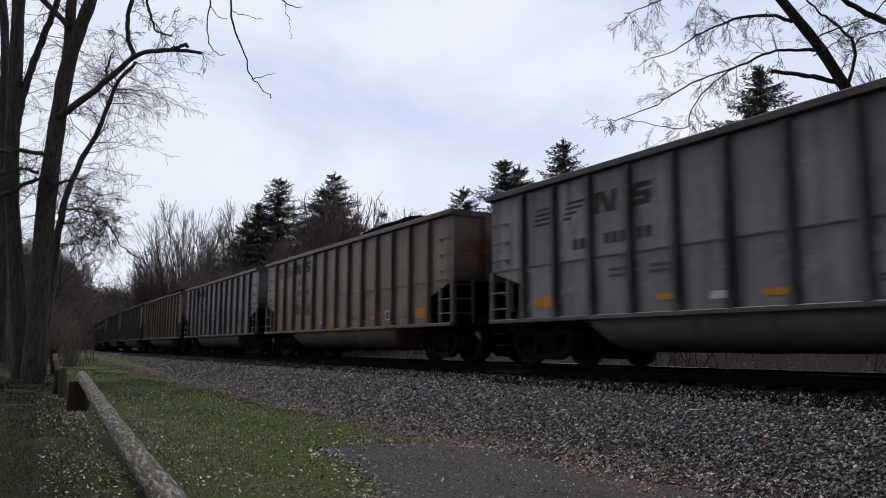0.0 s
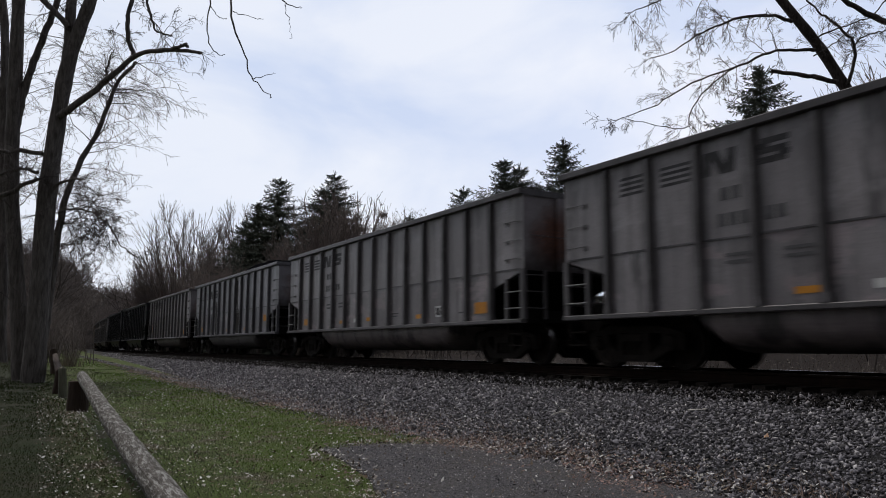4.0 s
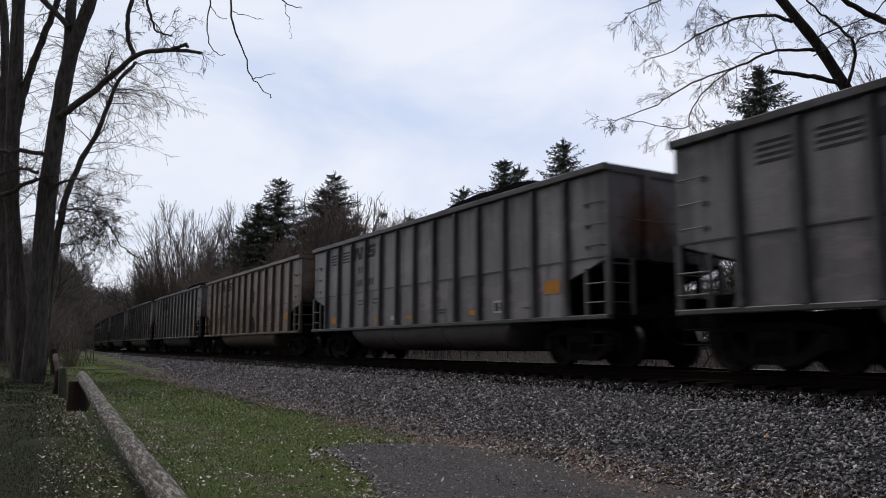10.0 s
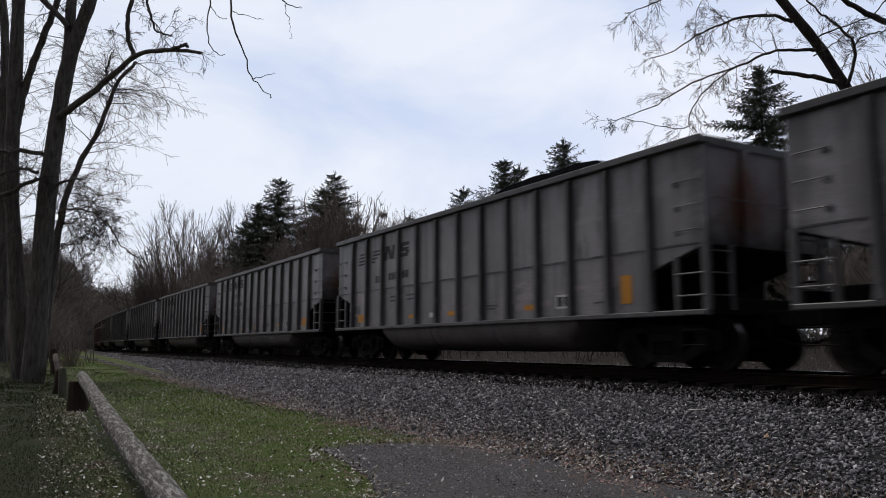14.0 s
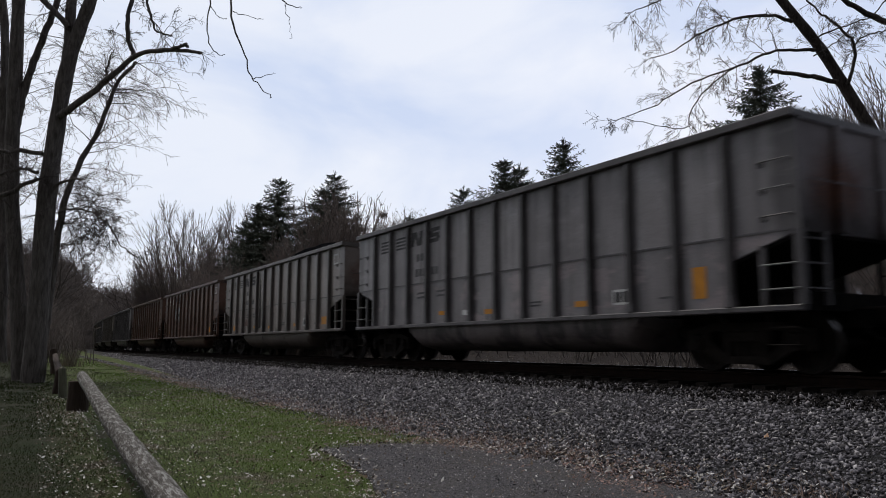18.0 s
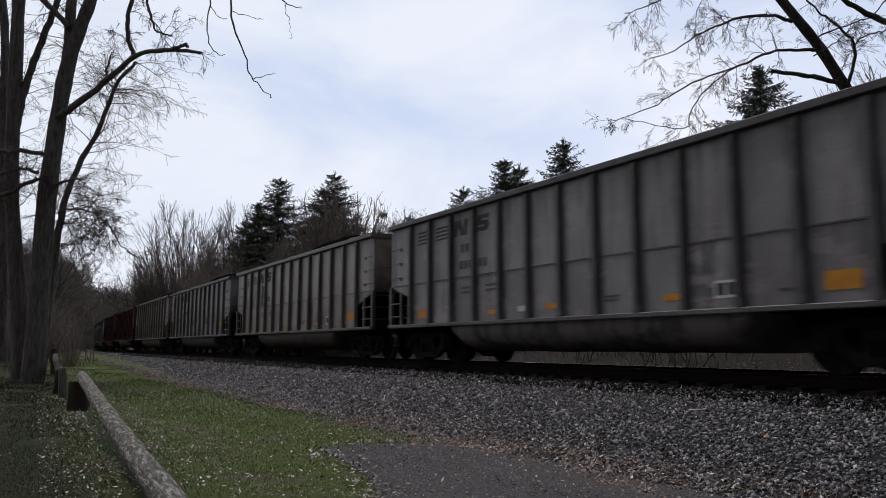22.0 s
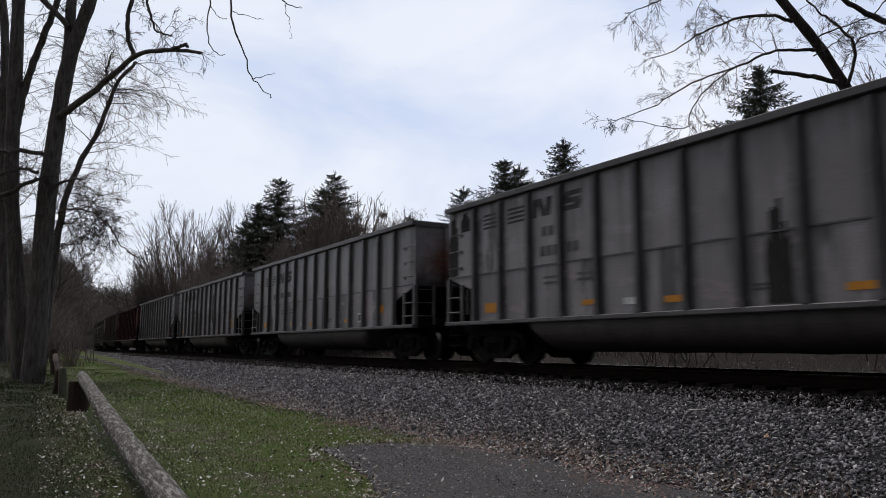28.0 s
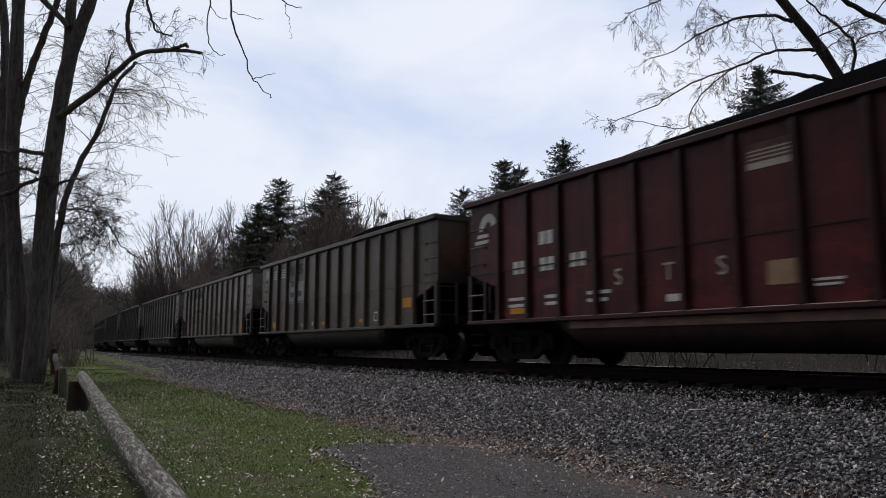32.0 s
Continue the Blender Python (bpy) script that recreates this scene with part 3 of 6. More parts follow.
def make_path():
    pts = [(-1.62, 9.9), (-0.9, 10.35), (-0.1, 10.6), (0.85, 9.55), (1.9, 7.9), (2.75, 6.5), (4.2, 4.0), (6.5, 0.0), (8.5, -4.0), (3.5, -14.0), (-3.0, -14.0), (-1.0, -3.0), (-0.5, 3.0), (-0.42, 6.4), (-0.75, 7.8), (-1.15, 8.9)]
    bm = bmesh.new()
    cx, cy = 1.2, 5.0
    n = len(pts)
    dense = []
    for i in range(n):
        a, b = Vector(pts[i]), Vector(pts[(i + 1) % n])
        m = max(2, int((b - a).length / 0.18)) if a.y > 2 else 4
        for k in range(m):
            p = a.lerp(b, k / m)
            w = noise.noise(Vector((p.x * 1.7, p.y * 1.7, 0.3))) * 0.16 + noise.noise(Vector((p.x * 6, p.y * 6, 3))) * 0.06
            d = (p - Vector((cx, cy))).normalized()
            dense.append(p + d * w)
    rings = [[(cx + (p.x - cx) * s, cy + (p.y - cy) * s) for p in dense] for s in (1.0, 0.97, 0.8, 0.55, 0.3, 0.1)]
    allp = np.array([q for r in rings for q in r])
    zs = ground_z(allp[:, 0], allp[:, 1])
    verts = []
    k = len(dense)
    for i, (q, z) in enumerate(zip(allp, zs)):
        verts.append(bm.verts.new((q[0], q[1], z + (-0.03 if i < k else 0.022))))
    for r in range(len(rings) - 1):
        for i in range(k):
            j = (i + 1) % k
            bm.faces.new((verts[r * k + i], verts[r * k + j], verts[(r + 1) * k + j], verts[(r + 1) * k + i]))
    bm.faces.new([verts[(len(rings) - 1) * k + i] for i in range(k)])
    bmesh.ops.recalc_face_normals(bm, faces=bm.faces)
    me = bpy.data.meshes.new("path")
    bm.to_mesh(me)
    bm.free()
    me.materials.append(M["asphalt"])
    if me.polygons[0].normal.z < 0:
        me.flip_normals()
    return tagged(new("path", me), "worn dark asphalt path beside the ballast", "path", kind="structure")


path = make_path()


# ---------------------------------------------------------------- the coal cars
LEN, GAP = 16.18, 1.47
BODY = LEN - GAP
HB = BODY / 2
RIBS = [1.18 + 1.029 * i for i in range(13)]
YS = -1.49


def ax(a):
    """Along the car: metres from its rear end to its own x."""
    return a - HB


def make_wheelset():
    s = Shape()
    for sg in (-1, 1):
        y = 0.755 * sg
        prof = [(0.05, 0.10), (0.16, 0.10), (0.18, 0.03), (0.36, 0.025), (0.38, 0.065), (0.455, 0.065), (0.458, -0.045), (0.485, -0.05), (0.48, -0.075), (0.38, -0.075), (0.36, -0.01), (0.18, -0.03), (0.16, -0.09), (0.05, -0.09)]
        rings = []
        for k in range(21):
            a = 2 * math.pi * k / 20
            rings.append([(r * math.cos(a), y + w * sg, r * math.sin(a)) for r, w in prof])
        base = len(s.f)
        s.loft(rings, caps=False)
        n = len(prof)
        for i in range(base, len(s.f)):
            if (i - base) % n == 5:
                s.mi[i] = 1
    s.cyl("y", (0, 0), 0.085, -1.1, 1.1, 12)
    # three cap bolts on each axle end
    for sg in (-1, 1):
        for k in range(3):
            a = 2 * math.pi * k / 3
            s.cyl("y", (0.045 * math.cos(a), 0.045 * math.sin(a)), 0.017, sg * 1.1, sg * 1.135, 6)
    return s.mesh("wheelset", [M["steel"], M["tread"]])


def make_sideframe(sg):
    """A cast three-piece bogie's side: chords, columns and pedestals round open windows, with springs and bearings."""
    s = Shape()
    y0, y1 = (0.93 * sg, 1.09 * sg)
    s.prism_y([(-1.13, 0.57), (-1.13, 0.64), (-0.60, 0.76), (0.60, 0.76), (1.13, 0.64), (1.13, 0.57), (0.55, 0.64), (-0.55, 0.64)], y0, y1)
    s.prism_y([(-0.42, 0.13), (0.42, 0.13), (0.36, 0.25), (-0.36, 0.25)], y0, y1)
    for k in (-1, 1):
        s.prism_y([(k * 0.98, 0.43), (k * 0.80, 0.585), (k * 0.36, 0.25), (k * 0.42, 0.13)], y0, y1 - 0.01 * sg)
        s.box(min(k * 0.27, k * 0.38), max(k * 0.27, k * 0.38), min(y0, y1 + 0.015 * sg), max(y0, y1 + 0.015 * sg), 0.24, 0.70)
        s.box(min(k * 0.99, k * 1.13), max(k * 0.99, k * 1.13), min(y0, y1), max(y0, y1), 0.34, 0.60)
        s.box(min(k * 0.66, k * 0.79), max(k * 0.66, k * 0.79), min(y0, y1), max(y0, y1), 0.36, 0.62)
        s.cyl("y", (k * 0.89, 0.457), 0.125, 1.02 * sg, 1.15 * sg, 16)
        s.cyl("y", (k * 0.89, 0.457), 0.075, 1.15 * sg, 1.18 * sg, 12)
    for x in (-0.16, 0.0, 0.16):
        s.tube([(x, 1.01 * sg, 0.25), (x, 1.01 * sg, 0.47)], [0.068, 0.068], 8)
        for q in range(4):
            s.cyl("z", (x, 1.01 * sg), 0.078, 0.27 + q * 0.052, 0.285 + q * 0.052, 8)
    s.box(-0.25, 0.25, min(0.95 * sg, 1.12 * sg), max(0.95 * sg, 1.12 * sg), 0.47, 0.63, chamfer=0.02)
    return s.mesh("sideframe", [M["steel"]])


WHEELSET = make_wheelset()
FRAMES = [make_sideframe(-1), make_sideframe(1)]
BOLSTER = Shape().box(-0.2, 0.2, -1.0, 1.0, 0.48, 0.74, chamfer=0.03).cyl("z", (0, 0), 0.3, 0.74, 0.82, 12).mesh("bolster", [M["steel"]])
TRUCK_A = (1.32, BODY - 1.32)
AXLES = (-0.89, 0.89)


def make_coal(height, seed, ends):
    nx, ny = 60, 16
    V, F = [], []
    for i in range(nx + 1):
        for j in range(ny + 1):
            x = -HB + 0.12 + (BODY - 0.24) * i / nx
            y = -1.44 + 2.88 * j / ny
            e = smooth01(min(i, nx - i) / ends) * (1 - abs(2 * j / ny - 1) ** 4.5)
            swing = 0.20
            hump = 1 - swing + swing * math.cos(2 * math.pi * (i / nx - 0.70))
            lump = noise.noise(Vector((x * 0.7, y * 0.7, seed * 3.1))) * 0.22 + noise.noise(Vector((x * 4, y * 4, seed))) * 0.07
            V.append((x, y, 3.50 + e * (height * hump + lump * 0.5)))
    for i in range(nx):
        for j in range(ny):
            a = i * (ny + 1) + j
            F.append((a, a + ny + 1, a + ny + 2, a + 1))
    s = Shape()
    s.add(V, F)
    return s.mesh("coal_load", [M["coal"]], True)


COALS = [make_coal(0.26, 1.0, 8), make_coal(0.71, 2.3, 16), make_coal(0.85, 3.9, 18)]


def mark(s, a0, a1, z0, z1, slant=0.0, proud=0.004):
    """A flat painted patch on the side sheet."""
    y = YS - 0.012 - proud
    return s.prism_y([(ax(a0), z0), (ax(a1), z0), (ax(a1) + slant, z1), (ax(a0) + slant, z1)], y, y + 0.003)


def side_panel(i, half):
    """One sheet of the side between two ribs: the lower or the upper one."""
    edges = [0.0] + RIBS + [BODY]
    a0, a1 = edges[i], edges[i + 1]
    s = Shape()
    z0, z1 = (0.97, 2.035) if half == 0 else (2.035, 3.62)
    if i in (0, len(edges) - 2):
        lo0, lo1 = (2.02, 1.66) if i == 0 else (1.66, 2.02)
        if half == 0:
            poly = [(ax(a0), lo0), (ax(a1), lo1), (ax(a1), z1), (ax(a0), z1)]
        else:
            poly = [(ax(a0), z0), (ax(a1), z0), (ax(a1), z1), (ax(a0), z1)]
    else:
        poly = [(ax(a0), z0), (ax(a1), z0), (ax(a1), z1), (ax(a0), z1)]
    y = YS - (0.012 if half else 0.006)
    s.prism_y(poly, y, YS + 0.012)
    return s


def stain(s, a0, a1, z0, z1, seed):
    """A ragged run of spilt coal slurry down the side sheet."""
    rng = random.Random(seed)
    y = YS - 0.017
    w, h = a1 - a0, z1 - z0
    runs = max(2, int(w / 0.055))
    for k in range(runs):
        mid = ax(a0) + w * (k + 0.5 + rng.uniform(-0.4, 0.4)) / runs
        half = w / runs * rng.uniform(0.7, 1.35)
        lo, hi = z0 + h * rng.choice((0.0, 0.0, 0.05, 0.2)) * rng.random(), z1 - h * rng.random() ** 1.6 * 0.42
        pts = 6
        left = [(mid - half * rng.uniform(0.5, 1.1) * (1 - 0.45 * q / pts), lo + (hi - lo) * q / pts) for q in range(pts + 1)]
        right = [(mid + half * rng.uniform(0.5, 1.1) * (1 - 0.45 * q / pts), lo + (hi - lo) * q / pts) for q in range(pts + 1)]
        for q in range(pts):
            s.prism_y([left[q], right[q], right[q + 1], left[q + 1]], y - 0.0002 * k, y + 0.003)
    return s


# runs of slurry on single cars: from and to along the side, bottom and top
STAINS = {
    2: [(8.45, 8.62, 1.0, 3.3), (8.35, 8.75, 1.0, 1.6)], 3: [(7.58, 7.77, 1.07, 2.9), (8.71, 9.05, 1.0, 3.6)],
    6: [(2.9, 3.3, 1.0, 2.2), (3.64, 3.84, 1.0, 2.0), (4.58, 5.12, 1.0, 2.7), (8.27, 9.05, 1.0, 2.3), (8.48, 8.70, 2.2, 3.5)],
    7: [(6.75, 7.1, 1.0, 1.8)], 12: [(8.02, 8.36, 1.0, 1.6), (8.51, 8.95, 1.0, 1.7), (8.6, 8.72, 2.2, 2.8)],
    14: [(7.82, 8.02, 1.9, 3.05), (8.51, 8.76, 2.2, 3.6), (8.61, 9.10, 1.0, 2.3)], 18: [(8.17, 8.80, 1.0, 2.25), (4.7, 5.2, 1.8, 3.3)],
    20: [(5.55, 5.75, 1.15, 3.5)], 24: [(3.69, 4.08, 2.05, 2.95)],
    29: [(8.8, 9.2, 1.0, 2.5), (0.02, 0.40, 2.06, 3.6), (0.55, 0.95, 3.1, 3.58)], 30: [(8.02, 8.60, 1.0, 2.45), (3.0, 3.32, 1.0, 2.55)], 31: [(5.74, 5.86, 1.0, 2.6), (8.75, 8.95, 1.6, 3.2)],
}
# further reflective plates on single cars, as above
PLATES = {14: [(11.85, 12.35, 1.55, 1.66), (12.62, 12.90, 1.30, 1.72)], 30: [(12.30, 12.80, 1.36, 1.57)], 31: [(12.55, 12.95, 1.55, 1.66), (12.55, 12.95, 1.35, 1.44)], 7: [(1.5, 2.0, 1.62, 1.73), (1.55, 1.95, 1.44, 1.54)]}
# faded reddish paint over older marks
GHOSTS = {12: [(2.5, 3.1, 1.42, 1.9), (3.4, 4.2, 1.45, 1.95), (6.9, 7.3, 1.2, 1.8)], 25: [(6.6, 7.25, 1.6, 1.92), (9.7, 10.25, 1.6, 2.0)], 26: [(7.75, 8.25, 1.10, 1.95), (8.5, 8.8, 1.3, 1.7)], 1: [(3.3, 4.2, 1.55, 1.95), (4.4, 5.0, 1.5, 1.9)], 20: [(3.4, 4.1, 1.3, 1.6)]}


def make_rib(a):
    s = Shape()
    x = ax(a)
    def ring(z, d, w):
        return [(x - w, YS - 0.010, z), (x - w * 0.62, YS - d, z), (x + w * 0.62, YS - d, z), (x + w, YS - 0.010, z)]
    s.loft([ring(0.978, 0.112, 0.105), ring(1.035, 0.112, 0.100), ring(1.12, 0.107, 0.072), ring(3.5, 0.105, 0.070), ring(3.6, 0.09, 0.070)])
    return s


def make_car(paint, hopper=False, name="coal_gondola"):
    """One car with all parts but its markings; the camera's side is its right side."""
    P, R, T, E = M["paint_" + paint], M["rib_" + paint], M["tub_" + paint], M["end_" + paint]
    car = new(name)
    car.empty_display_size = 0.5
    for i in range(14):
        for half in (0, 1):
            part("side_panel", side_panel(i, half), P if half else M["low_" + paint], car)
    for a in RIBS:
        part("side_rib", make_rib(a), R, car)
    # the far side: one sheet
    s = Shape()
    s.prism_y([(ax(0), 2.02), (ax(1.18), 1.66), (ax(1.18), 0.97), (ax(13.53), 0.97), (ax(13.53), 1.66), (ax(BODY), 2.02), (ax(BODY), 3.62), (ax(0), 3.62)], 1.48, 1.505)
    part("far_side_sheet", s, P, car)
    # rim
    s = Shape()
    for y0, y1 in ((-1.62, -1.46), (1.46, 1.62)):
        s.box(-HB - 0.03, HB + 0.03, y0, y1, 3.625, 3.748, chamfer=0.010)
    for x in (-HB - 0.03, HB - 0.13):
        s.box(x, x + 0.16, -1.46, 1.46, 3.605, 3.742, chamfer=0.03)
    part("top_rim", s, R, car)
    # sill and seam
    s = Shape().box(-HB, HB, -1.60, -1.44, 0.885, 0.975, chamfer=0.015)
    part("side_sill", s, R, car)
    part("side_sill", Shape().box(-HB, HB, 1.44, 1.60, 0.885, 0.975, chamfer=0.015), R, car)
    part("lap_seam", Shape().box(ax(0.1), ax(BODY - 0.1), YS - 0.026, YS - 0.010, 2.02, 2.05), R, car)
    # ends and slope sheets
    for sg in (-1, 1):
        x = sg * (HB - 0.03)
        s = Shape().box(x - 0.015, x + 0.015, -1.48, 1.48, 2.0, 3.62)
        part("end_sheet", s, E, car, "rust-stained end sheet")
        for y in (-0.55, 0.55):
            part("end_post", Shape().box(min(x, x + sg * 0.1), max(x, x + sg * 0.1), y - 0.07, y + 0.07, 2.02, 3.6), E, car)
        s = Shape()
        x1 = sg * (HB - 3.4)
        poly = [(x, 2.0), (x1, 1.0), (x1, 0.95), (x - sg * 0.0, 1.95)]
        s.prism_y(poly, -1.47, 1.47)
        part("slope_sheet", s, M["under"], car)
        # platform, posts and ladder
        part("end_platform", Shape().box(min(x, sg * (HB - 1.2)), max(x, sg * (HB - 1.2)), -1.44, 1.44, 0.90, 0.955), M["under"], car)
        for y in (-1.5, 1.5):
            part("corner_post", Shape().box(x - 0.06, x + 0.06, y - 0.05, y + 0.05, 0.975, 2.02), R, car)
        part("ladder_post", Shape().box(sg * (HB - 0.62) - 0.04, sg * (HB - 0.62) + 0.04, -1.54, -1.47, 0.975, 1.84), R, car)
        for z in (1.2, 1.55):
            a, b = sorted((x, sg * (HB - 0.62)))
            part("grab_iron", Shape().tube([(a, -1.57, z), (b, -1.57, z)], [0.014, 0.014], 6), M["grab"], car)
        for z in (2.25, 2.65, 3.05):
            a, b = sorted((sg * (HB - 0.12), sg * (HB - 0.58)))
            s = Shape().tube([(a, -1.50, z - 0.02), (a, -1.58, z), (b, -1.58, z), (b, -1.50, z - 0.02)], [0.0105] * 4, 6)
            inner = sg * (HB - 0.58)
            s.cyl("y", (inner, z - 0.02), 0.055, -1.518, -1.499, 9, mi=1)
            part("grab_iron", s, [M["grab"] if z == 2.65 else R, R], car)
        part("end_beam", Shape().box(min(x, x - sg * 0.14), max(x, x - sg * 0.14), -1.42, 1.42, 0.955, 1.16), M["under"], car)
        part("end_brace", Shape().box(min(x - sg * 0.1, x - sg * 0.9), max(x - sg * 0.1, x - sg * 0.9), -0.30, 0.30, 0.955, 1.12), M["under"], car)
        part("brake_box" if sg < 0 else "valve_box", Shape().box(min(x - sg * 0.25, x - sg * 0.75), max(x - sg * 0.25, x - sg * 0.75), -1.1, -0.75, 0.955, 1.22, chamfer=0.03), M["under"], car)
        s = Shape().box(sg * (HB - 0.62) - 0.04, sg * (HB - 0.62) + 0.04, 1.47, 1.54, 0.975, 1.84)
        for z in (1.2, 1.55):
            s.box(min(x, sg * (HB - 0.62)), max(x, sg * (HB - 0.62)), 1.55, 1.58, z - 0.014, z + 0.014)
        part("far_ladder", s, M["under"], car)
        # a stirrup step below the sill, and the ladder and cross grab on the end
        a, b = sg * (HB - 0.10), sg * (HB - 0.56)
        s = Shape().tube([(a, -1.53, 0.89), (a, -1.53, 0.42), (b, -1.53, 0.42), (b, -1.53, 0.89)], [0.017] * 4, 6)
        s.tube([(a, -1.53, 0.66), (b, -1.53, 0.66)], [0.015, 0.015], 6)
        part("stirrup_step", s, M["steel"], car)
        e = x + sg * 0.05
        s = Shape().box(min(x, x + sg * 0.05), max(x, x + sg * 0.05), -0.98, -0.91, 0.975, 2.02)
        for z in (1.2, 1.55, 1.9):
            s.tube([(e, -1.46, z), (e, -0.94, z)], [0.013, 0.013], 6)
        s.tube([(e + sg * 0.07, -1.40, 2.74), (e + sg * 0.09, -0.5, 2.72), (e + sg * 0.07, 1.35, 2.74)], [0.012] * 3, 6)
        part("end_ladder", s, R, car)
        s = Shape()
        s.box(min(sg * (HB - 0.5), sg * (HB + 0.45)), max(sg * (HB - 0.5), sg * (HB + 0.45)), -0.13, 0.13, 0.72, 0.98, chamfer=0.03)
        s.box(min(sg * (HB + 0.42), sg * (HB + 0.73)), max(sg * (HB + 0.42), sg * (HB + 0.73)), -0.2, 0.17, 0.68, 1.02, chamfer=0.06)
        part("coupler", s, M["steel"], car)
        s = Shape().tube([(sg * (HB + 0.05), -0.35, 0.75), (sg * (HB + 0.3), -0.36, 0.52), (sg * (HB + 0.6), -0.3, 0.42), (sg * (HB + 0.735), -0.2, 0.47)], [0.028] * 4, 6)
        part("brake_hose", s, M["under"], car)
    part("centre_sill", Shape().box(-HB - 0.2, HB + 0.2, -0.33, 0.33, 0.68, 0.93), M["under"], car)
    if not hopper:
        s = Shape()
        rings = []
        for a, k in ((3.15, 0.55), (3.45, 1.0), (6.0, 1.0), (8.8, 1.0), (11.15, 1.0), (11.55, 0.4)):
            ring = []
            for q in range(33):
                th = math.pi * q / 32
                cy, sy = math.cos(th), math.sin(th)
                ring.append((ax(a), -1.45 * math.copysign(abs(cy) ** 0.6, cy), 0.89 - 0.60 * k * abs(sy) ** 0.75))
            rings.append(ring)
        s.loft(rings)
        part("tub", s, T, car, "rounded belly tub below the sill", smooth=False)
        for a in (5.9, 8.7):
            rr = []
            for da in (-0.03, 0.03):
                rr.append([(ax(a + da), -1.462 * math.copysign(abs(math.cos(math.pi * q / 14)) ** 0.6, math.cos(math.pi * q / 14)), 0.888 - 0.612 * math.sin(math.pi * q / 14) ** 0.75) for q in range(15)])
            part("tub_band", Shape().loft(rr), R, car)
    else:
        for a in (4.45, 7.36, 10.27):
            s = Shape()
            rings = []
            for z, w, y in ((0.89, 1.75, 1.42), (0.62, 1.18, 1.36), (0.34, 0.86, 1.20)):
                rings.append([(ax(a) - w, -y, z), (ax(a) + w, -y, z), (ax(a) + w, y, z), (ax(a) - w, y, z)])
            s.loft(rings)
            part("hopper_chute", s, T, car, "sloped discharge hopper")
            part("hopper_door", Shape().box(ax(a) - 0.8, ax(a) + 0.8, -1.15, 1.15, 0.29, 0.338), M["steel"], car)
    part("brake_cylinder", Shape().cyl("x", (-0.9, 0.62), 0.14, ax(12.05), ax(12.6), 12), M["under"], car)
    for a in TRUCK_A:
        truck = new("truck")
        truck.parent = car
        truck.matrix_basis = pose(ax(a), 0, 0)
        truck.empty_display_size = 0.3
        tagged(truck, "two-axle cast steel bogie")
        for fr in FRAMES:
            part("sideframe", fr, None, truck)
        part("bolster", BOLSTER, None, truck)
        for dx in AXLES:
            part("wheelset", WHEELSET, None, truck, at=pose(dx, 0, 0.457))
    return car


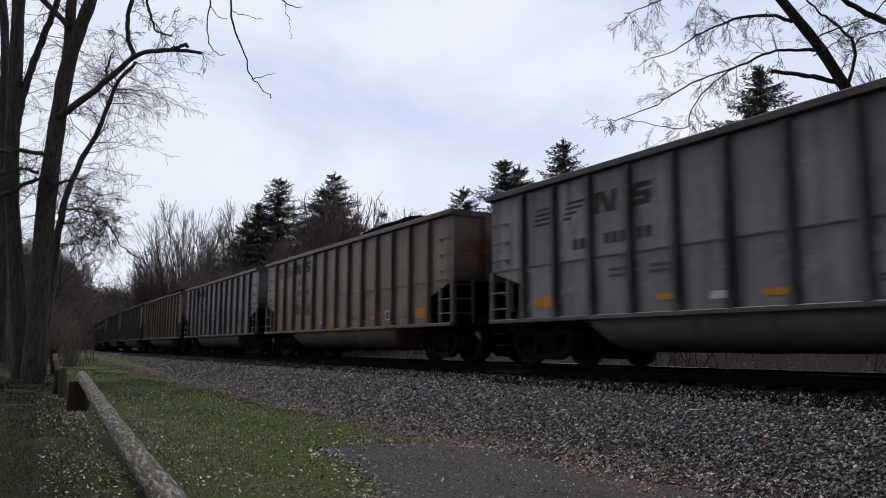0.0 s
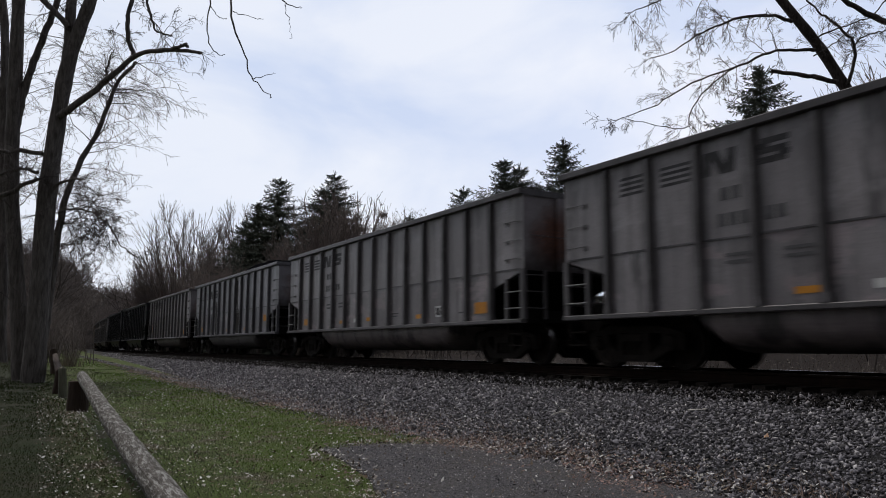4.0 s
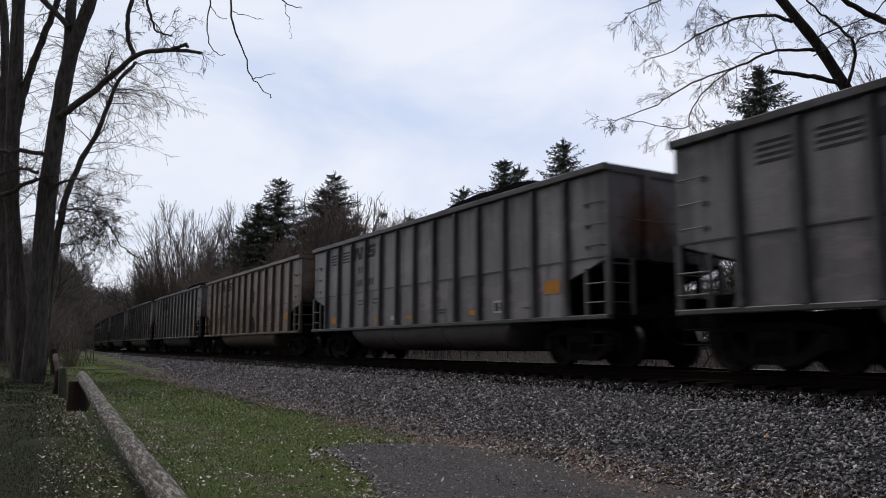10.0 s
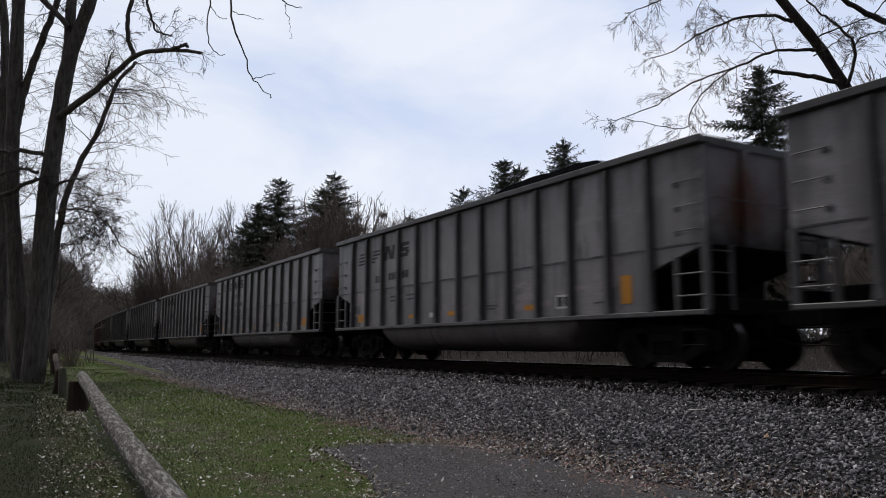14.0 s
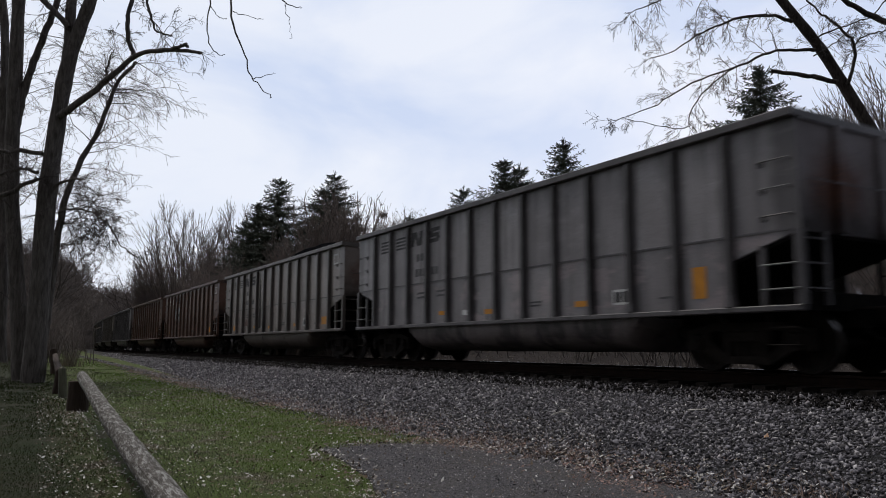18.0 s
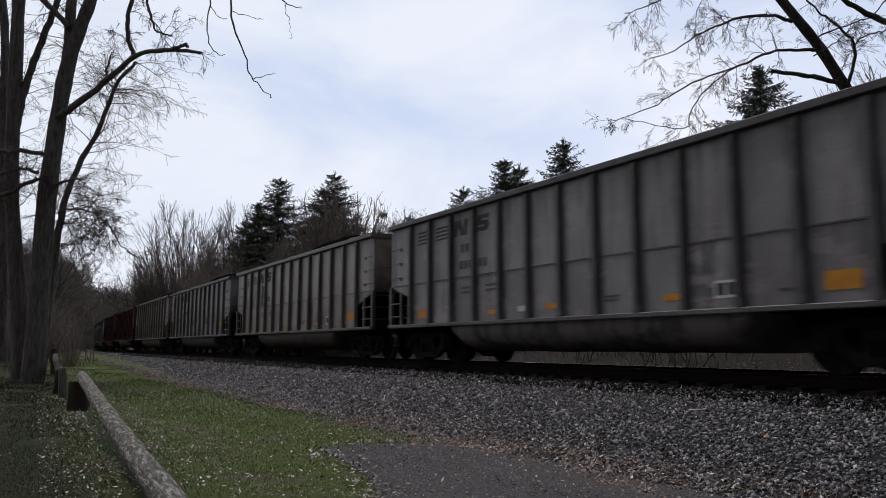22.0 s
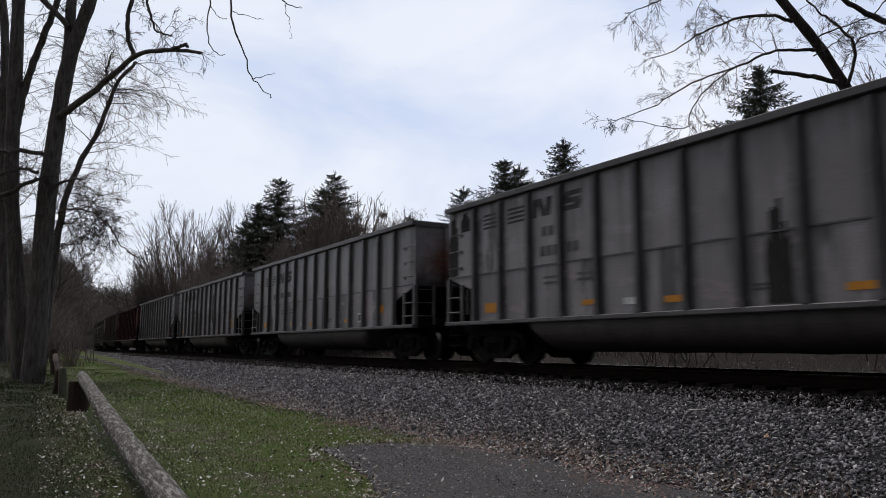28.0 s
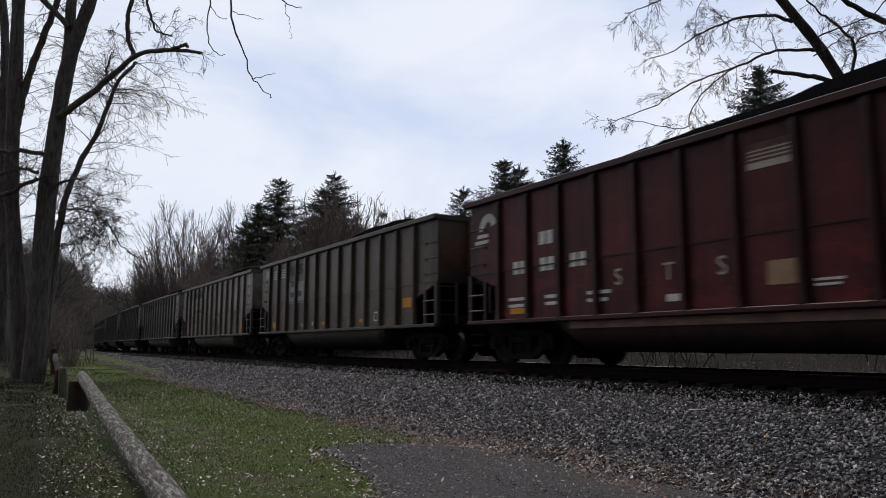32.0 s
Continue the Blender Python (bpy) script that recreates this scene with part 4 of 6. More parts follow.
def add_marks(car, style, rng, n):
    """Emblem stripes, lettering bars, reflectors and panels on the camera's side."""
    ink = M["white"] if style in ("black", "black_horse", "red", "brown") else M["dark_mark"]
    faint = M["white"] if style in ("black", "black_horse", "red") else M["grey_mark"]
    if style == "red":
        s = Shape()
        y = YS - 0.016
        for k in range(8):
            t0, t1 = math.radians(20 + 20 * k), math.radians(41 + 20 * k)
            cx, cz = ax(0.72), 3.02
            q = [(cx + 0.34 * math.cos(t0), cz + 0.38 * math.sin(t0)), (cx + 0.34 * math.cos(t1), cz + 0.38 * math.sin(t1)), (cx + 0.15 * math.cos(t1), cz + 0.19 * math.sin(t1)), (cx + 0.15 * math.cos(t0), cz + 0.19 * math.sin(t0))]
            s.prism_y(q, y, y + 0.003)
        mark(s, 0.30, 0.72, 2.86, 2.94)
        mark(s, 0.20, 0.72, 2.72, 2.80)
        part("emblem", s, M["white"], car, "white curved emblem with two bars")
        for a, z in ((2.58, 2.46), (2.82, 2.46), (1.68, 1.92), (1.92, 1.92), (2.60, 1.92), (2.84, 1.92), (3.54, 1.92), (3.78, 1.92)):
            part("lettering", mark(Shape(), a, a + 0.18, z, z + 0.27), M["white"], car)
        for a, w in ((1.5, 0.6), (2.75, 0.5), (4.0, 0.62)):
            for z in (1.36, 1.22):
                part("small_print", mark(Shape(), a, a + w * (z - 0.36), z, z + 0.065), faint, car)
        s = mark(Shape(), 7.57, 8.38, 2.99, 3.09)
        for z in (3.13, 3.19, 3.25):
            mark(s, 7.60, 8.36, z, z + 0.022)
        part("paint_patch", s, M["pale_patch"], car, "worn pale stencil with thin lines")
        part("paint_patch", mark(Shape(), 7.57, 8.38, 2.99, 3.38, proud=0.002), M["paint_tan_worn"], car)
        part("paint_patch", mark(Shape(), 7.82, 8.40, 1.27, 1.62), M["paint_ochre"], car, "faded ochre paint patch")
        part("tub_stripe", Shape().box(ax(3.45), ax(11.2), -1.49, -1.452, 0.74, 0.875), M["pink_band"], car, "worn pinkish band along the tub")
        for a, w in ((1.55, 0.5),):
            part("reflector", mark(Shape(), a, a + w, 1.08, 1.2), M["amber"], car)
    else:
        big = style in ("horse", "black_horse")
        # two blocks of slanted stripes and two solid slanted blocks
        z0, z1 = (2.84, 3.24) if big else (3.04, 3.42)
        h = z1 - z0
        for a0, a1, st in ((1.52, 2.22, 0.05), (2.46, 3.18, 0.08)):
            for k in range(4):
                z = z0 + h * k / 4
                trim = 0.16 * (3 - k) if big and a0 > 2 else 0.0
                part("emblem_stripe", mark(Shape(), a0 + (0.035 * k if big else 0), a1 - trim, z, z + h * 0.135, 0.01), ink, car)
        y = YS - 0.017
        s = Shape()
        w0 = 3.32 if big else 3.33
        for q in ([(w0, z0), (w0 + 0.18, z0), (w0 + 0.23, z1), (w0 + 0.05, z1)], [(w0 + 0.14, z1), (w0 + 0.33, z1), (w0 + 0.53, z0), (w0 + 0.34, z0)], [(w0 + 0.44, z0), (w0 + 0.61, z0), (w0 + 0.66, z1), (w0 + 0.49, z1)]):
            s.prism_y([(ax(a), z) for a, z in q], y, y + 0.003)
            y -= 0.0004
        part("emblem_block", s, M["dark_mark"] if style == "brown" else ink, car)
        s = Shape()
        b0 = 4.26 if big else 4.32
        for q in ((0.03, 0.50, 0.0, 0.26), (0.05, 0.52, 0.38, 0.63), (0.08, 0.55, 0.75, 1.0), (0.34, 0.55, 0.20, 0.42), (0.02, 0.22, 0.58, 0.80)):
            mark(s, b0 + q[0], b0 + q[1], z0 + h * q[2], z0 + h * q[3], 0.01)
        part("emblem_block", s, M["dark_mark"] if style == "brown" else ink, car)
        if style == "brown":
            part("number_board", mark(Shape(), 3.42, 4.17, 1.98, 2.78, proud=0.002), M["number_board"], car)
            part("number_board", mark(Shape(), 4.37, 5.10, 1.98, 2.78, proud=0.002), M["number_board"], car)
            part("paint_patch", mark(Shape(), 0.52, 0.92, 3.15, 3.48), M["pale_patch"], car)
            ink2 = M["dark_mark"]
        else:
            ink2 = ink if style != "plain" else M["grey_mark"]
        zt, zn = (2.24, 2.26) if big else (2.62, 2.22)
        for a in ((2.74, 2.94) if big else (3.66, 3.87)):
            part("lettering", mark(Shape(), a, a + 0.15, zt, zt + 0.2, proud=0.006), ink2, car)
        for a in (3.60, 3.80, 4.00, 4.42, 4.62):
            part("lettering", mark(Shape(), a, a + 0.15, zn, zn + 0.20, proud=0.006), ink2, car)
        for a in (3.7, 4.7):
            for z in (1.75, 1.64):
                part("small_print", mark(Shape(), a, a + 0.2 + 0.14 * z, z, z + 0.05), faint, car)
    # amber reflectors, a white tag, a framed data panel and small print near the sill
    for a, w, h in ((1.56, 0.52, 0.22), (4.82, 0.5, 0.10), (6.86, 0.54, 0.11), (9.96, 0.55, 0.11)):
        if style != "red" and rng.random() < 0.92 and not (n == 7 and a < 2):
            z = 1.12 + rng.choice((0.0, 0.0, 0.02, 0.05))
            part("reflector", mark(Shape(), a, a + w * rng.uniform(0.85, 1.0), z, z + h), M["amber"], car, "amber reflective strip")
    z = 1.14 + rng.choice((0.0, 0.0, 0.06, 0.3)) + (0.49 if n == 18 else 0.0)
    w, h = (0.26, 0.50) if n in (15, 19) else (0.5, 0.26)
    if n not in PLATES or n == 7:
        part("reflector", mark(Shape(), 12.80, 12.80 + w, z, z + h), M["amber"], car, "large amber reflective plate")
    part("white_tag", mark(Shape(), 5.93, 6.27, 1.13, 1.25), M["white"], car)
    s = Shape()
    mark(s, 11.0, 11.46, 1.13, 1.17)
    mark(s, 11.0, 11.46, 1.36, 1.40)
    mark(s, 11.0, 11.03, 1.17, 1.36)
    mark(s, 11.43, 11.46, 1.17, 1.36)
    mark(s, 11.20, 11.23, 1.17, 1.36)
    part("data_panel", s, M["white"], car, "white framed data panel")
    part("data_panel_field", mark(Shape(), 11.04, 11.42, 1.175, 1.355, proud=0.001), M["dark_mark"], car)
    for a, w, z in ((12.1, 0.28, 1.18), (8.55, 0.40, 1.28), (8.55, 0.35, 1.21)):
        part("small_print", mark(Shape(), a, a + w, z, z + 0.035), faint, car)


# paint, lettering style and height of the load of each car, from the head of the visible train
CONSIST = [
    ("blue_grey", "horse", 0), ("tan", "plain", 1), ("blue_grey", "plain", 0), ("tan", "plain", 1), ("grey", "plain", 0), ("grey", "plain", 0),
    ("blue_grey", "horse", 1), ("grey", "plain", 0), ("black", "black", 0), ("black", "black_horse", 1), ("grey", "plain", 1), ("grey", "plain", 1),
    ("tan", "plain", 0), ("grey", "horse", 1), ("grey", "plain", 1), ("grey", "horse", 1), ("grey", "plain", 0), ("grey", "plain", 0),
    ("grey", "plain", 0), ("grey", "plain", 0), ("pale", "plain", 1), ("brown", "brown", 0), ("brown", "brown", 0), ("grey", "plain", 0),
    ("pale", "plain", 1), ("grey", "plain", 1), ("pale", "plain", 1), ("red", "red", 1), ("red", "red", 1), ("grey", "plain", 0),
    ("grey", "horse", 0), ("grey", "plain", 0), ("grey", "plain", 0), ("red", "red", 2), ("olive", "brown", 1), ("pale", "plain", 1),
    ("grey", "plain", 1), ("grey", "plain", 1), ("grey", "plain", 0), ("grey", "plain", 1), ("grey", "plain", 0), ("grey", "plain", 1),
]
OFFSETS = [0.0, 0.19, 0.09, 0.02, -0.15, -0.26, -0.28, -0.16, -0.02, 0.13, 0.38, 0.5, 0.42, 0.39, 0.4, 0.38, 0.42, 0.54, 0.56, 0.69, 0.4, 0.38, 0.32, 0.24, -0.05, -0.09, -0.32, -0.31, -0.39, -0.53, -0.28, -0.1, -0.05, -0.14]
PAINT_WORDS = {"grey": "weathered grey", "blue_grey": "weathered blue-grey", "pale": "dusty pale grey", "tan": "dust-stained tan-grey", "brown": "dirty brown", "olive": "dirty olive-brown", "red": "faded oxide-red", "black": "dull black"}


def train_u(t):
    k = t / CLIP
    return 13.714 - 537.332 * k + 4.03 * k * k + 0.384 * k ** 3


def car_pose(n, t):
    off = OFFSETS[n] if n < len(OFFSETS) else -0.07
    u = train_u(t) + n * LEN + off - HB
    p = on_line(u, 0.0)
    return pose(p.x, p.y, 0.0, 0, 0, -90 - math.degrees(float(np.interp(u, LINE_U, LINE_H))))


CARS = []


def letter_mesh(text, size):
    cu = bpy.data.curves.new("letter", "FONT")
    cu.body, cu.size, cu.extrude = text, size, 0.0015
    tmp = new("letter", cu)
    me = bpy.data.meshes.new_from_object(tmp.evaluated_get(bpy.context.evaluated_depsgraph_get()))
    bpy.data.objects.remove(tmp)
    bpy.data.curves.remove(cu)
    me.materials.clear()
    me.materials.append(M["pale_patch"])
    return me


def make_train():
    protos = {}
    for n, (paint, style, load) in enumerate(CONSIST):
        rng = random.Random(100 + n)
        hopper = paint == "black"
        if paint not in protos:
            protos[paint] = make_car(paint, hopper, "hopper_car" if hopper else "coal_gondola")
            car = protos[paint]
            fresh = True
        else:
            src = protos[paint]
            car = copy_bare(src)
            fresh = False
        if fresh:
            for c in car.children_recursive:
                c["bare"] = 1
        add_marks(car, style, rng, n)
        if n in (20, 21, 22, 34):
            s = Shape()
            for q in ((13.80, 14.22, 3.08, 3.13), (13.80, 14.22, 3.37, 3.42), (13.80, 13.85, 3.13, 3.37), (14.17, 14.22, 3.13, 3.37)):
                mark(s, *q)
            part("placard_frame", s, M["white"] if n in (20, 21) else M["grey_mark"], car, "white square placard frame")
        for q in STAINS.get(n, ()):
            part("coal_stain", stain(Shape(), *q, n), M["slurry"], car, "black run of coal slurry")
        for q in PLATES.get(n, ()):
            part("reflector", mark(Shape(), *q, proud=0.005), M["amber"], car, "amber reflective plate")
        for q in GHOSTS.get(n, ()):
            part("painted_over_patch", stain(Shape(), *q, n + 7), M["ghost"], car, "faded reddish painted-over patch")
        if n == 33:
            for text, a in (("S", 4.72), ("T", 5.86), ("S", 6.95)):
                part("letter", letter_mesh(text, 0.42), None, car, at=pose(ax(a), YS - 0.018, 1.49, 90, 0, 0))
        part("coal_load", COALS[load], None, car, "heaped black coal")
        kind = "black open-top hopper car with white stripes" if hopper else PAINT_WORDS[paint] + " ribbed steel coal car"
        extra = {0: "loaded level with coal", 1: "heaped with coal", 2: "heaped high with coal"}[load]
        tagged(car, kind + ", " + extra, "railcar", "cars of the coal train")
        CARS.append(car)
    for car in CARS:
        for c in car.children_recursive:
            if "bare" in c:
                del c["bare"]


def copy_bare(src):
    """A copy of a car's bare parts, without another car's markings or load."""
    made = {src: src.copy()}
    scene.collection.objects.link(made[src])
    for o in src.children_recursive:
        if o.get("bare"):
            made[o] = o.copy()
            scene.collection.objects.link(made[o])
            made[o].parent = made[o.parent]
    return made[src]


make_train()


# ---------------------------------------------------------------- trees
def branch_out(rng, segs, p, d, length, r, level, spec):
    """Grow one branch and its children into segs, which holds (level, points, radii)."""
    n = spec["steps"][min(level, len(spec["steps"]) - 1)]
    pts, rad = [p.copy()], [r]
    q, dirn = p.copy(), d.normalized()
    for i in range(n):
        wob = Vector((rng.gauss(0, 1), rng.gauss(0, 1), rng.gauss(0, 1))) * spec["wobble"]
        dirn = (dirn + wob + Vector((0, 0, spec["rise"][min(level, len(spec["rise"]) - 1)]))).normalized()
        q = q + dirn * (length / n)
        pts.append(q.copy())
        rad.append(max(r * (1 - 0.75 * (i + 1) / n), spec["tip"]))
    segs.append((level, pts, rad))
    if level >= spec["levels"]:
        return
    kids = spec["kids"][level]
    for k in range(kids):
        t = rng.uniform(spec["from"][level], 1.0)
        i = min(int(t * n), n - 1)
        f = t * n - i
        base = pts[i].lerp(pts[i + 1], f)
        axis = (pts[i + 1] - pts[i]).normalized()
        side = axis.cross(Vector((rng.gauss(0, 1), rng.gauss(0, 1), rng.gauss(0, 1))))
        if side.length < 1e-3:
            continue
        side.normalize()
        ang = math.radians(rng.uniform(*spec["angle"]))
        nd = axis * math.cos(ang) + side * math.sin(ang)
        branch_out(rng, segs, base, nd, length * rng.uniform(*spec["ratio"]) * (1.15 - 0.5 * t), rad[i] * 0.55 + 0.0, level + 1, spec)


def tubes_mesh(name, items, material, sides=4):
    """Many tapered tubes in one mesh, by arrays."""
    V, F, b = [], [], 0
    ca = np.array([(math.cos(2 * math.pi * k / sides), math.sin(2 * math.pi * k / sides)) for k in range(sides)])
    for pts, rad in items:
        P = np.array([tuple(p) for p in pts])
        n = len(P)
        D = np.gradient(P, axis=0)
        D /= np.linalg.norm(D, axis=1, keepdims=True) + 1e-9
        ref = np.array([0.31, 0.17, 0.93]) if abs(D[0] @ np.array([0.31, 0.17, 0.93])) < 0.95 else np.array([1.0, 0, 0])
        A = np.cross(D, ref)
        A /= np.linalg.norm(A, axis=1, keepdims=True) + 1e-9
        B = np.cross(D, A)
        R = np.array(rad)[:, None, None]
        ring = P[:, None] + R * (A[:, None] * ca[None, :, :1] + B[:, None] * ca[None, :, 1:])
        V.append(ring.reshape(-1, 3))
        i, j = np.meshgrid(np.arange(n - 1), np.arange(sides), indexing="ij")
        i, j = i.ravel(), j.ravel()
        k = (j + 1) % sides
        F.append(b + np.stack([i * sides + j, i * sides + k, (i + 1) * sides + k, (i + 1) * sides + j], 1))
        b += n * sides
    return raw_mesh(name, np.concatenate(V), np.concatenate(F), material, sides > 4)


SPEC_TALL = dict(levels=4, steps=[7, 5, 4, 4, 3], wobble=0.10, rise=[0.12, 0.06, 0.04, 0.0, 0.0], tip=0.010, kids=[11, 5, 5, 4], **{"from": [0.35, 0.25, 0.2, 0.2]}, angle=(30, 65), ratio=(0.32, 0.5))
SPEC_TWIG = dict(levels=2, steps=[9, 7, 5], wobble=0.15, rise=[-0.03, -0.07, -0.11], tip=0.0056, kids=[6, 4], **{"from": [0.08, 0.1]}, angle=(22, 55), ratio=(0.36, 0.62))


SPEC_BUSH = dict(levels=4, steps=[6, 5, 4, 3, 3], wobble=0.09, rise=[0.05, 0.10, 0.10, 0.06, 0.03], tip=0.010, kids=[7, 6, 4, 3], **{"from": [0.2, 0.25, 0.3, 0.3]}, angle=(12, 36), ratio=(0.40, 0.66))


def bare_tree(name, seed, height, radius, spec, bark_mat, twig_mat, label, stems=1):
    """A leafless tree at the origin; its size is set when it is copied."""
    rng = random.Random(seed)
    segs = []
    for k in range(stems):
        lean = Vector((rng.uniform(-0.25, 0.25), rng.uniform(-0.25, 0.25), 1)) * 1.0 if stems in (2, 3, 6) else Vector((rng.uniform(-0.52, 0.52), rng.uniform(-0.52, 0.52), 1)) if stems > 1 else Vector((rng.uniform(-0.06, 0.06), rng.uniform(-0.06, 0.06), 1))
        start = Vector((rng.uniform(-0.3, 0.3), rng.uniform(-0.3, 0.3), -0.3)) if stems > 1 else Vector((0, 0, -0.3))
        branch_out(rng, segs, start, lean, height * (0.72 if spec is SPEC_BUSH else 0.85), radius / (1 if stems == 1 else 1.6), 0, spec)
    tree = new(name)
    part("trunk", tubes_mesh("trunk", [(p, r) for l, p, r in segs if l == 0], bark_mat, 8), None, tree)
    part("branchwork", tubes_mesh("branchwork", [(p, r) for l, p, r in segs if l == 1], bark_mat, 5), None, tree)
    part("crown", tubes_mesh("crown", [(p, r) for l, p, r in segs if l > 1], twig_mat, 3), None, tree)
    tagged(tree, label, "tree")
    return tree


def make_spruce(name, seed, height, label):
    """A spruce: a straight trunk with whorls of drooping boughs, each set with needled sprays."""
    rng = random.Random(seed)
    tree = new(name)
    part("trunk", tubes_mesh("trunk", [([Vector((0, 0, -0.3)), Vector((0, 0, height * 0.5)), Vector((0, 0, height))], [height * 0.016, height * 0.009, 0.01])], M["bark_dark"], 8), None, tree)
    V, F = [], []
    boughs = []

    def spray(p, d, ln, w):
        d = d.normalized()
        s = d.cross(Vector((0, 0, 1)))
        if s.length < 1e-3:
            s = Vector((1, 0, 0))
        s.normalize()
        up = s.cross(d)
        for tw in (0.35, -0.9):
            e = (s * math.cos(tw) + up * math.sin(tw)) * w
            b = len(V)
            m = p + d * ln * 0.45
            V.extend([p, m + e, p + d * ln, m - e])
            F.append((b, b + 1, b + 2, b + 3))

    z = height * 0.06
    while z < height * 0.985:
        k = 1 - z / height
        reach = height * (0.016 + 0.60 * k ** 0.86) * rng.uniform(0.80, 1.12)
        for q in range(rng.randint(5, 7)):
            az = rng.uniform(0, 2 * math.pi)
            ln = reach * rng.uniform(0.60, 1.12)
            out = Vector((math.cos(az), math.sin(az), 0))
            pts, n = [], 6
            lift = float(np.interp(k, [0.0, 0.08, 0.25, 0.6], [0.55, 0.12, -0.14, -0.34])) + rng.gauss(0, 0.07)
            for i in range(n + 1):
                t = i / n
                drop = lift * t + (0.10 + 0.10 * k) * t * t
                pts.append(Vector((0, 0, z)) + out * ln * t + Vector((0, 0, ln * drop)))
            boughs.append((pts, [max(0.035 * k * (1 - i / n), 0.006) for i in range(n + 1)]))
            steps = max(9, int(ln * 13))
            for i in range(steps):
                t = (i + rng.random()) / steps
                a = min(int(t * n), n - 1)
                p = pts[a].lerp(pts[a + 1], t * n - a)
                axis = (pts[a + 1] - pts[a]).normalized()
                sd = axis.cross(Vector((0, 0, 1))).normalized()
                for sg in (-1, 1):
                    dd = axis * rng.uniform(0.2, 0.8) + sd * sg * rng.uniform(0.1, 1.0) + Vector((0, 0, rng.uniform(-0.85, 0.25)))
                    l2 = (0.22 + 0.05 * ln * (1.15 - t)) * rng.uniform(0.7, 1.4)
                    spray(p, dd, l2, 0.016 + 0.040 * l2)
                    if rng.random() < 0.7:
                        p2 = p + dd.normalized() * l2 * 0.5
                        spray(p2, dd + sd * sg * 0.9 + Vector((0, 0, rng.uniform(-0.5, 0.5))), l2 * 0.6, 0.015)
            for _ in range(3):
                spray(pts[-1], out + Vector((rng.gauss(0, 0.35), rng.gauss(0, 0.35), rng.uniform(0.1, 0.7))), rng.uniform(0.15, 0.3), 0.025)
        z += height * rng.uniform(0.016, 0.027) * (0.55 + 0.8 * k)
    for _ in range(8):
        spray(Vector((0, 0, height * rng.uniform(0.955, 1.0))), Vector((rng.gauss(0, 0.3), rng.gauss(0, 0.3), 1)), 0.45, 0.035)
    part("branchwork", tubes_mesh("branchwork", boughs, M["bark_dark"], 3), None, tree)
    part("needles", raw_mesh("needles", np.array([tuple(v) for v in V]), np.array(F), M["needles"]), None, tree)
    return tagged(tree, label, "tree")


def place(proto, spots, used):
    """Copies of a tree: x, y, size factor and turn."""
    for x, y, k, turn in spots:
        m = pose(x, y, gz(x, y) - 0.05, 0, 0, turn) @ Matrix.Diagonal((k, k, k, 1))
        if proto.name not in used:
            used.add(proto.name)
            ob = proto
        else:
            ob = copy_thing(proto, Matrix.Identity(4))
        ob.matrix_basis = m


used = set()
SPRUCE_A = make_spruce("spruce_tree", 5, 14.0, "dark green spruce with a ragged pointed crown")
SPRUCE_B = make_spruce("spruce_tree", 9, 14.0, "dark green spruce with drooping open boughs")
place(SPRUCE_A, [(-13.5, 60.5, 1.03, 10), (5.3, 62.0, 1.12, 200), (-15.6, 62.5, 0.92, 90), (-10.4, 64.0, 0.98, 300), (16.7, 38.0, 1.05, 40)], used)
place(SPRUCE_B, [(-9.2, 62.0, 1.04, 0), (2.0, 70.0, 1.07, 130), (9.1, 55.0, 1.10, 70), (6.35, 60.5, 1.06, 160), (-3.4, 76.0, 0.95, 210), (7.6, 60.0, 0.93, 20), (-17.5, 66.0, 0.85, 140)], used)

